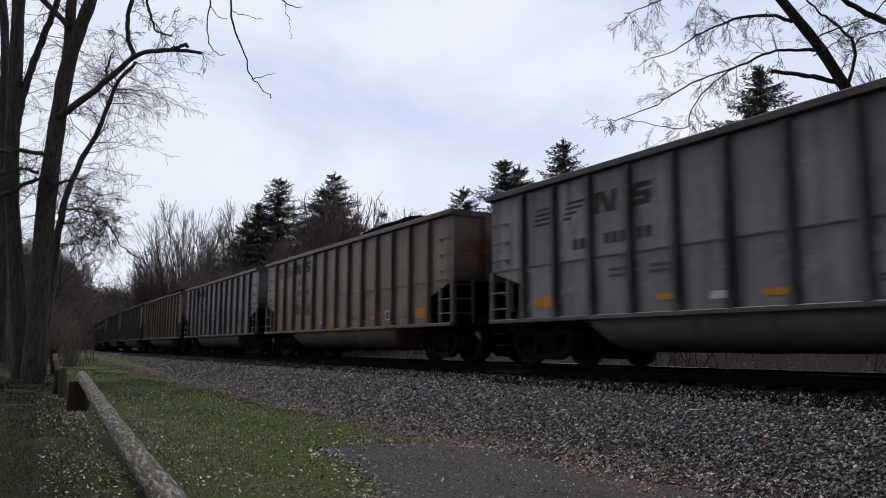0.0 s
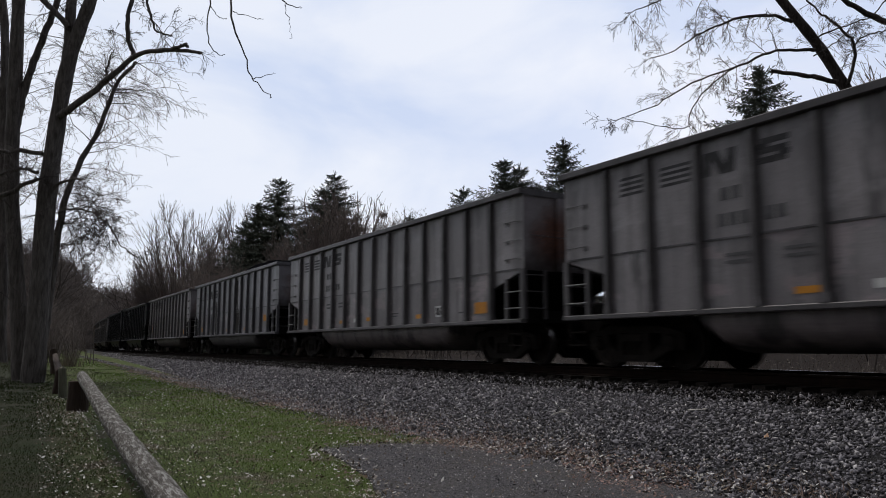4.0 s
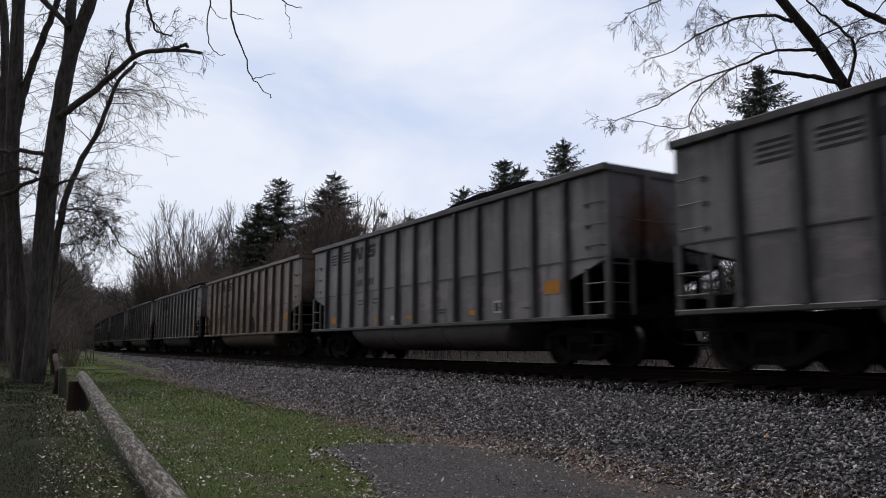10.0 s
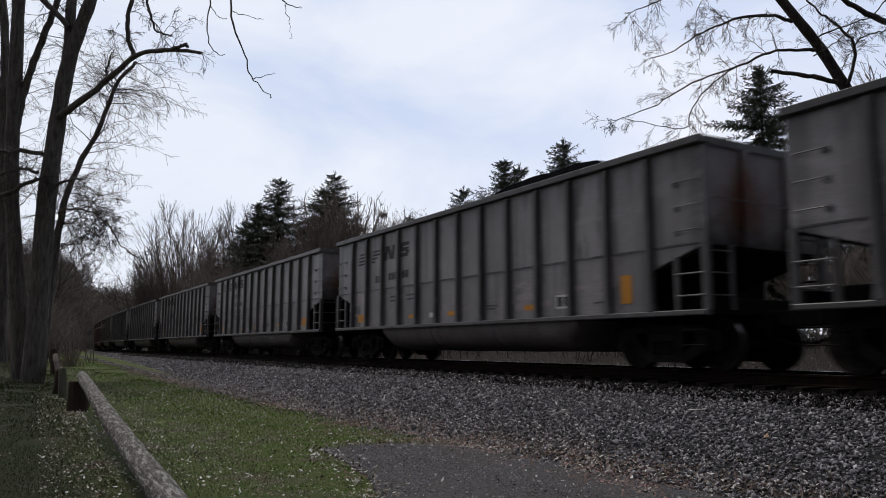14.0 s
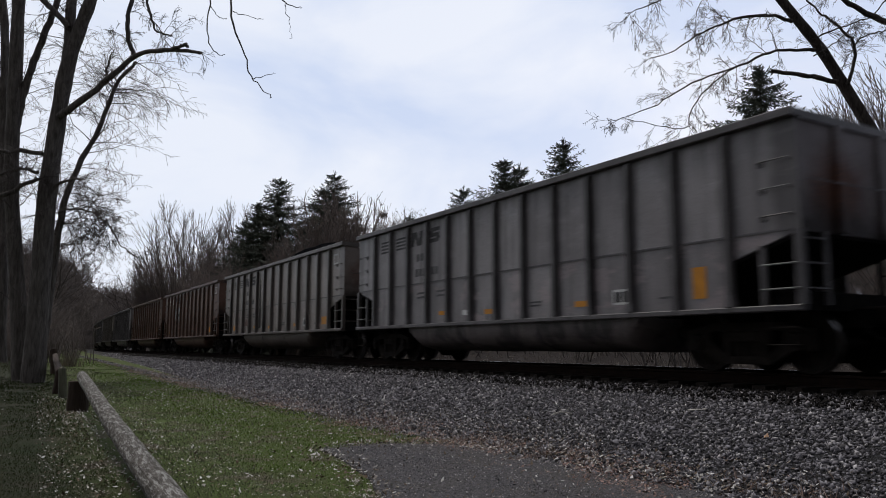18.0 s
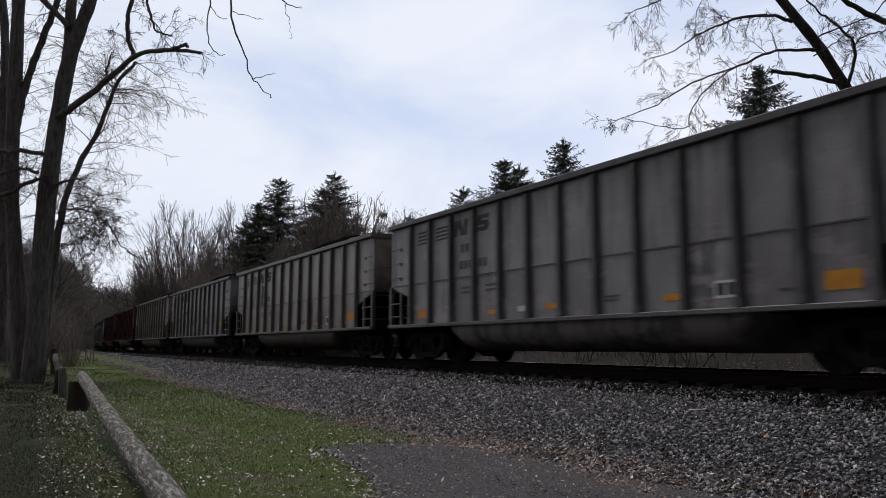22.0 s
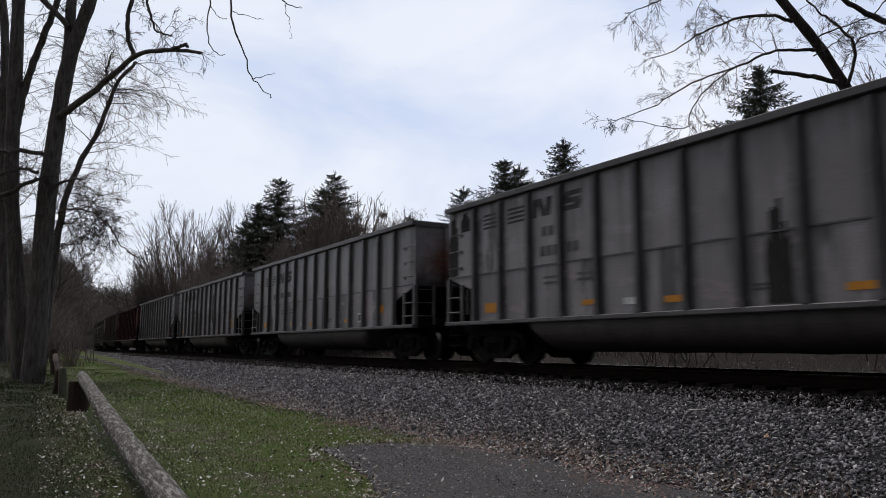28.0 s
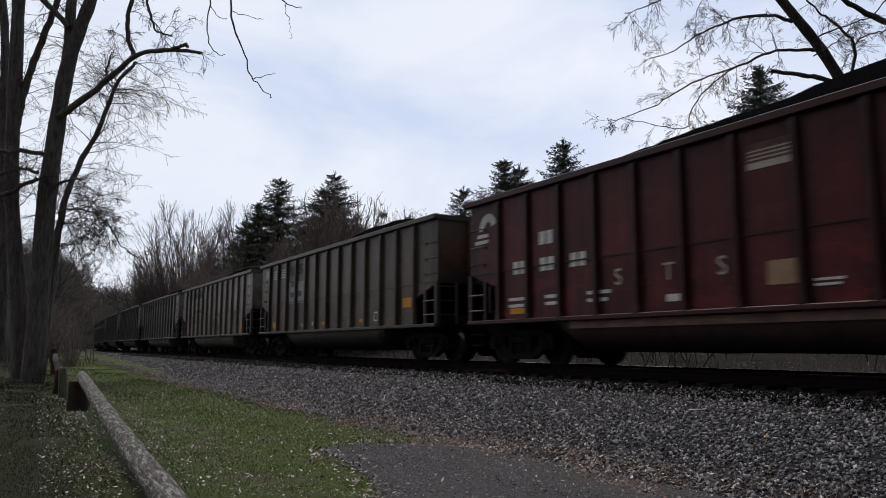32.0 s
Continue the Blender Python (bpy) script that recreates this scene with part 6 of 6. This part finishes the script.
scatter_brush("woodland_brush", left_wood, 4.5, 50, 2, M["brush"], "dark tangled undergrowth below the bare woodland", 1.8)


def bed_z(lt):
    """Height of the ballast's surface, lt metres from the track's centre on the camera's side."""
    return np.interp(lt, [-5.75, -5.2, -1.85, 1.85, 4.4], [-1.02, -0.88, -0.27, -0.27, -0.70])


OCTA_V = np.array([(1, 0, 0), (-1, 0, 0), (0, 1, 0), (0, -1, 0), (0, 0, 1), (0, 0, -1)], float)
OCTA_F = np.array([(0, 2, 4), (2, 1, 4), (1, 3, 4), (3, 0, 4), (2, 0, 5), (1, 2, 5), (3, 1, 5), (0, 3, 5)])


def rotations(rng, n):
    q = rng.normal(size=(n, 4))
    q /= np.linalg.norm(q, axis=1, keepdims=True)
    w, x, y, z = q.T
    return np.stack([1 - 2 * (y * y + z * z), 2 * (x * y - z * w), 2 * (x * z + y * w), 2 * (x * y + z * w), 1 - 2 * (x * x + z * z), 2 * (y * z - x * w), 2 * (x * z - y * w), 2 * (y * z + x * w), 1 - 2 * (x * x + y * y)], 1).reshape(n, 3, 3)


def stones(rng, centre, size):
    """Angular crushed stones: arrays of vertices and triangles."""
    n = len(centre)
    shape = OCTA_V[None] * rng.uniform(0.40, 1.35, (n, 6, 1)) + rng.normal(0, 0.16, (n, 6, 3))
    shape = shape * rng.uniform(0.3, 1.25, (n, 1, 3)) * size[:, None, None]
    V = np.einsum("nij,nkj->nki", rotations(rng, n), shape) + centre[:, None]
    F = OCTA_F[None] + (np.arange(n) * 6)[:, None, None]
    return V.reshape(-1, 3), F.reshape(-1, 3)


def track_points(U, Lt):
    X, Y, H = np.interp(U, LINE_U, LINE_X), np.interp(U, LINE_U, LINE_Y), np.interp(U, LINE_U, LINE_H)
    o = HALF + Lt
    return X + o * np.cos(H), Y - o * np.sin(H)


def make_ballast_stones():
    rng = np.random.default_rng(12)
    U, Lt, S = [], [], []
    for lo, hi, n, s0, s1 in ((2.0, 12.0, 33000, 0.014, 0.034), (12.0, 28.0, 40000, 0.018, 0.040), (28.0, 80.0, 26000, 0.028, 0.056)):
        U.append(rng.uniform(lo, hi, n))
        Lt.append(-1.35 - 4.15 * rng.random(n) ** 0.95)
        S.append(rng.uniform(s0, s1, n) * rng.choice([0.7, 1.0, 1.0, 1.3], n))
    # stragglers that have rolled past the toe
    U.append(rng.uniform(2, 40, 13000))
    Lt.append(-5.2 - np.abs(rng.normal(0, 0.33, 13000)))
    S.append(rng.uniform(0.008, 0.026, 13000))
    U, Lt, S = np.concatenate(U), np.concatenate(Lt), np.concatenate(S)
    X, Y = track_points(U, Lt)
    Z = np.where(Lt > -5.0, bed_z(Lt), np.maximum(bed_z(Lt), ground_z(X, Y))) + S * rng.uniform(0.0, 0.5, len(S))
    C = np.stack([X, Y, Z], 1)
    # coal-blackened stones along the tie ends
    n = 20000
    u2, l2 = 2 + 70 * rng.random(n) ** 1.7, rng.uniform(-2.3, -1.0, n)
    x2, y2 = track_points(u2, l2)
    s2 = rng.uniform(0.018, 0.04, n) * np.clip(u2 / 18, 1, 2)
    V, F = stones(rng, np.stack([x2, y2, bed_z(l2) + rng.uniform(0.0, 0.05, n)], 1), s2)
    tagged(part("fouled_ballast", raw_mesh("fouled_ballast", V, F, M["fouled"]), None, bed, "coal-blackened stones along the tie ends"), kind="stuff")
    # grit strewn over the path
    n = 42000
    gx, gy = rng.uniform(-1.8, 5.0, n), 5.0 + 5.8 * rng.random(n)
    ok = in_path(gx, gy)
    gx, gy = gx[ok], gy[ok]
    V, F = stones(rng, np.stack([gx, gy, ground_z(gx, gy) + 0.022], 1), rng.uniform(0.004, 0.012, len(gx)) * rng.choice([0.6, 0.8, 1.0, 1.3], len(gx)))
    tagged(new("path_grit", raw_mesh("path_grit", V, F, M["stone"])), "loose grit and chips strewn over the asphalt", "gravel", kind="stuff")
    near = np.argsort(np.where((U > 3) & (U < 9) & (Lt < -3.2) & (S > 0.022), rng.random(len(U)), 9))[:260]
    mask = np.ones(len(U), bool)
    mask[near] = False
    V, F = stones(rng, C[mask], S[mask])
    ob = part("loose_ballast", raw_mesh("loose_ballast", V, F, M["stone"]), None, bed, "loose grey crushed stones")
    tagged(ob, kind="stuff")
    shapes = []
    for k in range(12):
        V, F = stones(rng, np.zeros((1, 3)), np.array([1.0]))
        shapes.append(raw_mesh("ballast_stone", V, F, M["single_stone"]))
    for q, i in enumerate(near):
        part("ballast_stone", shapes[q % 12], None, bed, at=pose(*C[i], 0, 0, q * 77) @ Matrix.Diagonal((S[i], S[i], S[i], 1)))


PATH_EDGE = [(-1.62, 9.9), (-0.9, 10.35), (-0.1, 10.6), (0.85, 9.55), (1.9, 7.9), (2.75, 6.5), (4.2, 4.0), (6.5, 0.0), (-0.5, 0.0), (-0.42, 6.4), (-0.75, 7.8), (-1.15, 8.9)]


def in_path(X, Y):
    inside = np.zeros(len(X), bool)
    n = len(PATH_EDGE)
    for i in range(n):
        (x0, y0), (x1, y1) = PATH_EDGE[i], PATH_EDGE[(i + 1) % n]
        hit = ((y0 > Y) != (y1 > Y)) & (X < (x1 - x0) * (Y - y0) / (y1 - y0 + 1e-9) + x0)
        inside ^= hit
    return inside


LOG_A, LOG_B = Vector((-7.35, 15.5, -0.22)), Vector((-1.20, 4.15, -0.795))


def log_side(X, Y):
    """Signed distance from the log's line, positive towards the track."""
    d = (LOG_B - LOG_A).to_2d().normalized()
    return (X - LOG_A.x) * (-d.y) - (Y - LOG_A.y) * (-d.x)


def blades(rng, X, Y, Z, h, w, lean=0.5):
    n = len(X)
    az, ln = rng.uniform(0, 2 * np.pi, n), np.abs(rng.normal(0, lean, n)) * h
    fx = rng.uniform(0, 2 * np.pi, n)
    base = np.stack([X, Y, Z - 0.005], 1)
    side = np.stack([np.cos(fx), np.sin(fx), np.zeros(n)], 1) * (w / 2)[:, None]
    tip = base + np.stack([np.cos(az) * ln, np.sin(az) * ln, h], 1)
    V = np.stack([base - side, base + side, tip], 1).reshape(-1, 3)
    return V, np.arange(3 * n).reshape(-1, 3)


def make_grass():
    rng = np.random.default_rng(5)
    n = 300000
    r = 5.2 * np.exp(rng.random(n) * math.log(60 / 5.2))
    a = rng.uniform(-0.64, 0.16, n)
    X, Y = r * np.sin(a), r * np.cos(a)
    U, Lt = line_coords(X, Y)
    side = log_side(X, Y)
    clump = np.array([noise.noise(Vector((x * 0.9, y * 0.9, 2.0))) + 0.6 * noise.noise(Vector((x * 3.1, y * 3.1, 5.0))) for x, y in zip(X, Y)])
    edge = -5.35 + 0.5 * clump
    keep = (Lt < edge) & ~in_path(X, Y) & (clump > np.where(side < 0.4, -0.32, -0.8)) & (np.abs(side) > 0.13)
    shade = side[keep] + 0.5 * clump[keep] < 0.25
    X, Y, r = X[keep], Y[keep], r[keep]
    Z = ground_z(X, Y)
    k = np.clip(r / 9.0, 0.8, 3.5)
    H = rng.uniform(0.008, 0.034, len(X)) * np.sqrt(k)
    W = 0.007 * k * rng.uniform(0.6, 1.3, len(X))
    for name, mat, pick, label in (("lawn_grass", "blade", ~shade, "short green grass between the logs and the ballast"), ("shade_grass", "shade_blade", shade, "thin turf under bare trees, with tree shade in its colour")):
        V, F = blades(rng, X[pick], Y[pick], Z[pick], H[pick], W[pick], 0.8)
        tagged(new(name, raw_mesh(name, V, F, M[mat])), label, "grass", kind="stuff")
    # dead straw along the toe of the ballast
    n = 9000
    U = 2 + 60 * rng.random(n) ** 1.6
    Lt = -5.35 + rng.normal(0, 0.28, n)
    X, Y = track_points(U, Lt)
    ok = ~in_path(X, Y) & (np.array([noise.noise(Vector((u * 0.45, 1.0, 9.0))) for u in U]) > -0.1)
    X, Y, Lt = X[ok], Y[ok], Lt[ok]
    Z = np.maximum(ground_z(X, Y), bed_z(Lt))
    V, F = blades(rng, X, Y, Z, rng.uniform(0.04, 0.14, len(X)), rng.uniform(0.006, 0.012, len(X)), 1.2)
    tagged(new("dead_grass", raw_mesh("dead_grass", V, F, M["toe_straw"])), "reddish dead grass along the ballast toe", "grass", kind="stuff")
    # rough straw beyond the line
    n = 18000
    U = rng.uniform(-4, 75, n)
    Lt = rng.uniform(4.3, 12.0, n)
    X, Y = track_points(U, Lt)
    ok = np.array([noise.noise(Vector((u * 0.22, l * 0.3, 4.0))) for u, l in zip(U, Lt)]) > -0.12
    X, Y = X[ok], Y[ok]
    V, F = blades(rng, X, Y, ground_z(X, Y), rng.uniform(0.05, 0.26, len(X)), rng.uniform(0.010, 0.022, len(X)), 0.9)
    tagged(new("rough_grass", raw_mesh("rough_grass", V, F, M["bank_straw"])), "matted grey dead grass on the bank beyond the rails", "grass", kind="stuff")


def make_leaves():
    rng = np.random.default_rng(9)
    X, Y, S = [], [], []
    # strewn everywhere, thick beside the log and round the path's edges
    r = 5.2 * np.exp(rng.random(4200) * math.log(40 / 5.2))
    a = rng.uniform(-0.64, 0.2, 4200)
    X.append(r * np.sin(a)); Y.append(r * np.cos(a)); S.append(rng.uniform(0.008, 0.026, 4200))
    r = 5.2 * np.exp(rng.random(24000) * math.log(30 / 5.2))
    a = rng.uniform(-0.64, 0.2, 24000)
    X.append(r * np.sin(a)); Y.append(r * np.cos(a)); S.append(rng.uniform(0.005, 0.012, 24000) * np.clip(r / 9, 0.8, 2))
    t = rng.random(1500)
    d = (LOG_B - LOG_A).to_2d()
    off = -np.abs(rng.normal(0.12, 0.32, 1500)) + rng.choice([0, 0, 0, 0.9], 1500)
    nrm = Vector((-d.y, d.x)).normalized()
    X.append(LOG_A.x + d.x * t + off * nrm.x); Y.append(LOG_A.y + d.y * t + off * nrm.y); S.append(rng.uniform(0.007, 0.024, 1500))
    n = len(PATH_EDGE)
    for i in (0, 1, 2, 3, 4, 9, 10, 11):
        p, q = Vector(PATH_EDGE[i]), Vector(PATH_EDGE[(i + 1) % n])
        m = int((q - p).length * 170)
        t = rng.random(m)
        X.append(p.x + (q.x - p.x) * t + rng.normal(0, 0.16, m)); Y.append(p.y + (q.y - p.y) * t + rng.normal(0, 0.16, m)); S.append(rng.uniform(0.010, 0.028, m))
    U = 2 + 34 * rng.random(5200) ** 1.4
    x, y = track_points(U, -5.22 + rng.normal(0, 0.38, 5200))
    X.append(x); Y.append(y); S.append(rng.uniform(0.008, 0.024, 5200))
    X, Y, S = np.concatenate(X), np.concatenate(Y), np.concatenate(S)
    U, Lt = line_coords(X, Y)
    ok = (Lt < -4.1) & (rng.random(len(X)) < np.where(in_path(X, Y), 0.45, np.where(log_side(X, Y) < -0.8, 0.07, 1.0)))
    X, Y, S, Lt = X[ok], Y[ok], S[ok], Lt[ok]
    Z = np.maximum(ground_z(X, Y), bed_z(Lt)) + 0.02 + rng.uniform(0, 0.025, len(X))
    n = len(X)
    leaf = np.array([(-1, 0, 0.25), (-0.2, 0.55, 0.0), (1, 0.05, 0.3), (0.1, -0.5, -0.05)])
    tilt = rng.normal(0, 0.45, (n, 2))
    az = rng.uniform(0, 2 * np.pi, n)
    ca, sa = np.cos(az), np.sin(az)
    P = leaf[None] * S[:, None, None] * rng.uniform(0.7, 1.3, (n, 1, 3))
    Q = np.stack([P[..., 0] * ca[:, None] - P[..., 1] * sa[:, None], P[..., 0] * sa[:, None] + P[..., 1] * ca[:, None], P[..., 2] + P[..., 0] * tilt[:, :1] + P[..., 1] * tilt[:, 1:]], 2)
    V = (Q + np.stack([X, Y, Z], 1)[:, None]).reshape(-1, 3)
    F = np.arange(4 * n).reshape(-1, 4)
    tagged(new("leaf_litter", raw_mesh("leaf_litter", V, F, M["leaf"])), "pale dry fallen leaves strewn over grass and path", "leaves", kind="stuff")


def make_toe_litter():
    """Reddish mould and chaff gathered in drifts along the ballast's toe and the path's end."""
    rng = np.random.default_rng(19)
    n = 40000
    U = 2 + 36 * rng.random(n) ** 1.4
    Lt = -5.48 + rng.normal(0, 0.30, n)
    X, Y = track_points(U, Lt)
    ok = np.array([noise.noise(Vector((x * 0.8, y * 0.8, 7.0))) + 0.5 * noise.noise(Vector((x * 3, y * 3, 1.0))) for x, y in zip(X, Y)]) > 0.02
    X, Y, Lt = X[ok], Y[ok], Lt[ok]
    n = len(X)
    Z = np.maximum(ground_z(X, Y), bed_z(Lt)) + 0.012
    az, ln = rng.uniform(0, 2 * np.pi, n), rng.uniform(0.008, 0.030, n)
    d = np.stack([np.cos(az), np.sin(az), rng.normal(0, 0.3, n)], 1) * ln[:, None]
    s = np.stack([-np.sin(az), np.cos(az), rng.normal(0, 0.3, n)], 1) * (ln * rng.uniform(0.12, 0.45, n))[:, None]
    c = np.stack([X, Y, Z + rng.uniform(0, 0.02, n)], 1)
    V = np.stack([c - d, c + s, c + d, c - s], 1).reshape(-1, 3)
    tagged(new("leaf_mould", raw_mesh("leaf_mould", V, np.arange(4 * n).reshape(-1, 4), M["rust_litter"])), "reddish-brown leaf mould along the ballast toe", "litter", kind="stuff")


def make_bank_litter():
    """Grey leaves and chips on the bank beyond the rails."""
    rng = np.random.default_rng(29)
    n = 9000
    U, Lt = -4 + 60 * rng.random(n), 4.5 + 5.0 * rng.random(n)
    ok = np.array([noise.noise(Vector((u * 0.5, l * 0.9, 3.0))) for u, l in zip(U, Lt)]) > 0.05
    U, Lt = U[ok], Lt[ok]
    X, Y = track_points(U, Lt)
    n = len(X)
    V, F = stones(rng, np.stack([X, Y, ground_z(X, Y) + rng.uniform(0.0, 0.10, n)], 1), rng.uniform(0.015, 0.05, n))
    tagged(new("bank_litter", raw_mesh("bank_litter", V, F, M["bank_straw"])), "dull dry leaves and chips on the dark bank", "litter", kind="stuff")


def make_log(name, a, b, r0, r1, seed, label, mat):
    rng = random.Random(seed)
    n, sides = 40, 18
    s = Shape()
    d = (b - a).normalized()
    e = d.cross(Vector((0, 0, 1))).normalized()
    u = e.cross(d)
    rings = []
    ln = (b - a).length
    for i in range(n + 1):
        t = i / n
        c = Vector((t * ln, 0.04 * math.sin(t * 3.3 + 1), 0.03 * math.sin(t * 5 + seed)))
        ring = []
        for k in range(sides):
            th = 2 * math.pi * k / sides
            w = noise.noise(Vector((t * ln * 1.2, math.cos(th) * 1.3, math.sin(th) * 1.3 + seed)))
            r = (r0 + (r1 - r0) * t) * (1 + 0.10 * w + 0.04 * noise.noise(Vector((t * ln * 5, th, seed))))
            if i in (0, n):
                r *= 0.86
            ring.append((c.x, c.y + r * math.cos(th), c.z + r * math.sin(th)))
        rings.append(ring)
    s.loft(rings)
    ob = new(name)
    ob.matrix_basis = Matrix.Translation(a) @ Matrix((d, e, u)).transposed().to_4x4()
    log = part("log", s, mat, ob, smooth=True)
    return tagged(ob, label, "log barrier", "log barriers beside the lawn")


def make_post(x, y, top, w, label, mat="post", lean=0.0):
    z = gz(x, y) - 0.1
    s = Shape()
    rng = random.Random(int(x * 100))
    rings = []
    for t, k in ((0, 1.12), (0.5, 1.03), (0.93, 0.95), (1.0, 0.82)):
        rings.append([(math.cos(q * math.pi / 5) * w * k * rng.uniform(0.93, 1.06), math.sin(q * math.pi / 5) * w * k * rng.uniform(0.93, 1.06), (top - z) * t - (rng.uniform(0, 0.07) if t == 1.0 else 0.0)) for q in range(10)])
    s.loft(rings)
    ob = new("barrier_post", s.mesh("barrier_post", [M[mat]]))
    ob.matrix_basis = pose(x, y, z, 0, lean, 20)
    return tagged(ob, label, "post", "posts of the log barrier")


def single_stone_material():
    m = Nodes("single_ballast_stone")
    info = m.node("ShaderNodeObjectInfo")
    c = m.ramp(info.outputs["Random"], [(0.0, (0.05, 0.048, 0.05)), (0.6, (0.13, 0.125, 0.13)), (0.9, (0.2, 0.19, 0.19)), (1.0, (0.34, 0.31, 0.30))])
    f = m.noise(m.coords((1, 1, 1)), 3.0, 3)
    c = m.mix(m.value(f, 0.3, 0.7, 0.0, 0.4), c, (0.05, 0.045, 0.045))
    return m.done(c, 0.9, 0.0, 0.2)


M["single_stone"] = single_stone_material()
make_log("fallen_log", LOG_A, LOG_B, 0.10, 0.118, 1, "grey lichen-blotched log resting on a stump post and grass", M["log"])
make_log("log_rail", Vector((-15.6, 30.5, 0.06)), Vector((-10.6, 20.9, -0.42)), 0.10, 0.10, 5, "dark weathered log rail laid on low stumps", M["post"])
make_post(-7.48, 15.6, -0.28, 0.20, "squat brown timber post under the end of a log")
make_post(-9.48, 19.0, -0.10, 0.095, "pale mossy stub post behind the log's end", "mossy", -4)
make_post(-10.45, 20.5, -0.22, 0.085, "dark weathered stub post of the barrier", "post", 5)
make_post(-15.75, 30.8, 0.30, 0.16, "broken dark stump post of the barrier", "post", -6)
make_grass()
make_leaves()
make_toe_litter()
make_bank_litter()


def make_tuft(x, y, height, spread, count, seed):
    rng = np.random.default_rng(seed)
    X, Y = x + rng.normal(0, spread, count), y + rng.normal(0, spread, count)
    V, F = blades(rng, X, Y, ground_z(X, Y), rng.uniform(0.4, 1.0, count) * height, np.full(count, 0.03), 0.35)
    tagged(new("grass_tuft", raw_mesh("grass_tuft", V, F, M["dry_grass"])), "pale tuft of tall dead grass beyond the stumps", "grass tuft")


make_tuft(-19.6, 39.5, 0.8, 0.3, 220, 4)
make_ballast_stones()


def make_debris():
    """Single things lying on the ballast."""
    s = Shape()
    s.tube([(-0.16, 0.0, 0.0), (-0.02, 0.03, 0.05), (0.14, -0.02, 0.03)], [0.011, 0.012, 0.006], 6)
    twig = new("dead_branch")
    twig.matrix_basis = pose(1.69, 10.83, -0.575)
    part("stem", s, M["pale_wood"], twig)
    for a, b in (((-0.02, 0.03, 0.05), (0.03, 0.10, 0.10)), ((0.05, 0.0, 0.04), (0.10, -0.04, 0.12)), ((-0.08, 0.015, 0.03), (-0.14, -0.06, 0.08)), ((0.0, 0.03, 0.05), (-0.05, -0.03, 0.13))):
        part("side_twig", Shape().tube([a, b], [0.007, 0.004], 5), M["pale_wood"], twig)
    tagged(twig, "small bleached branch lying on the grey ballast", "branch")
    s = Shape().box(-0.12, 0.12, -0.02, 0.02, -0.008, 0.012, chamfer=0.006)
    st = new("wood_splinter", s.mesh("wood_splinter", [M["pale_wood"]]))
    st.matrix_basis = pose(3.37, 10.1, -0.437, 4, -4, -8)
    tagged(st, "pale flat wood splinter lying on the ballast", "splinter")
    s = Shape()
    s.add([(-0.05, 0, 0.012), (-0.01, 0.035, 0.0), (0.05, 0.004, 0.02), (0.01, -0.035, 0.002), (-0.05, 0, 0.016), (-0.01, 0.035, 0.004), (0.05, 0.004, 0.024), (0.01, -0.035, 0.006)], [(3, 2, 1, 0), (4, 5, 6, 7), (0, 1, 5, 4), (1, 2, 6, 5), (2, 3, 7, 6), (3, 0, 4, 7)])
    lf = new("oak_leaf", s.mesh("oak_leaf", [M["rust_leaf"]]))
    lf.matrix_basis = pose(3.53, 8.35, -0.58, 10, -35, 20) @ Matrix.Diagonal((0.7, 0.9, 1.0, 1.0))
    tagged(lf, "single curled rust-brown leaf on the ballast", "leaf")


M["pale_wood"] = simple("bleached_wood", (0.34, 0.32, 0.29), (0.50, 0.48, 0.45), 6.0, 0.9)
M["rust_leaf"] = simple("rust_brown_leaf", (0.34, 0.21, 0.13), (0.44, 0.29, 0.19), 9.0, 0.9)
make_debris()


def make_nest():
    """A ball of dead leaves lodged high in the thicket."""
    rng = np.random.default_rng(3)
    n = 170
    c = rng.normal(0, 1, (n, 3)) * (0.15, 0.15, 0.11) + (-4.53, 56.0, 10.32)
    V, F = stones(rng, c, rng.uniform(0.03, 0.09, n))
    tagged(new("leaf_nest", raw_mesh("leaf_nest", V, F, M["twig_dark"])), "dark ball of dead leaves lodged in bare twigs", "nest")


make_nest()


# ---------------------------------------------------------------- what moves
def motions():
    for n, car in enumerate(CARS):
        rows = [(t * 0.5, car_pose(n, t * 0.5)) for t in range(int(CLIP * 2) + 1)]
        walk(car, rows)
    # every wheelset turns alike: key one of each place in its bogie, then let the others share its keys
    leaders = {}
    for car in CARS:
        for truck in car.children:
            if not truck.name.startswith("truck"):
                continue
            for ws in truck.children:
                if not ws.name.startswith("wheelset"):
                    continue
                x = round(ws.matrix_basis.translation.x, 2)
                if x not in leaders:
                    rows = []
                    for f in range(int(CLIP * FPS) + 1):
                        t = f / FPS
                        roll = (train_u(0.0) - train_u(t)) / 0.457
                        rows.append((t, Matrix.Translation((x, 0, 0.457)) @ Matrix.Rotation(roll % (2 * math.pi), 4, "Y")))
                    walk(ws, rows)
                    leaders[x] = ws
                else:
                    keys = leaders[x].animation_data
                    ws.rotation_mode = "QUATERNION"
                    ws.animation_data_create()
                    ws.animation_data.action = keys.action
                    ws.animation_data.action_slot = keys.action_slot


motions()
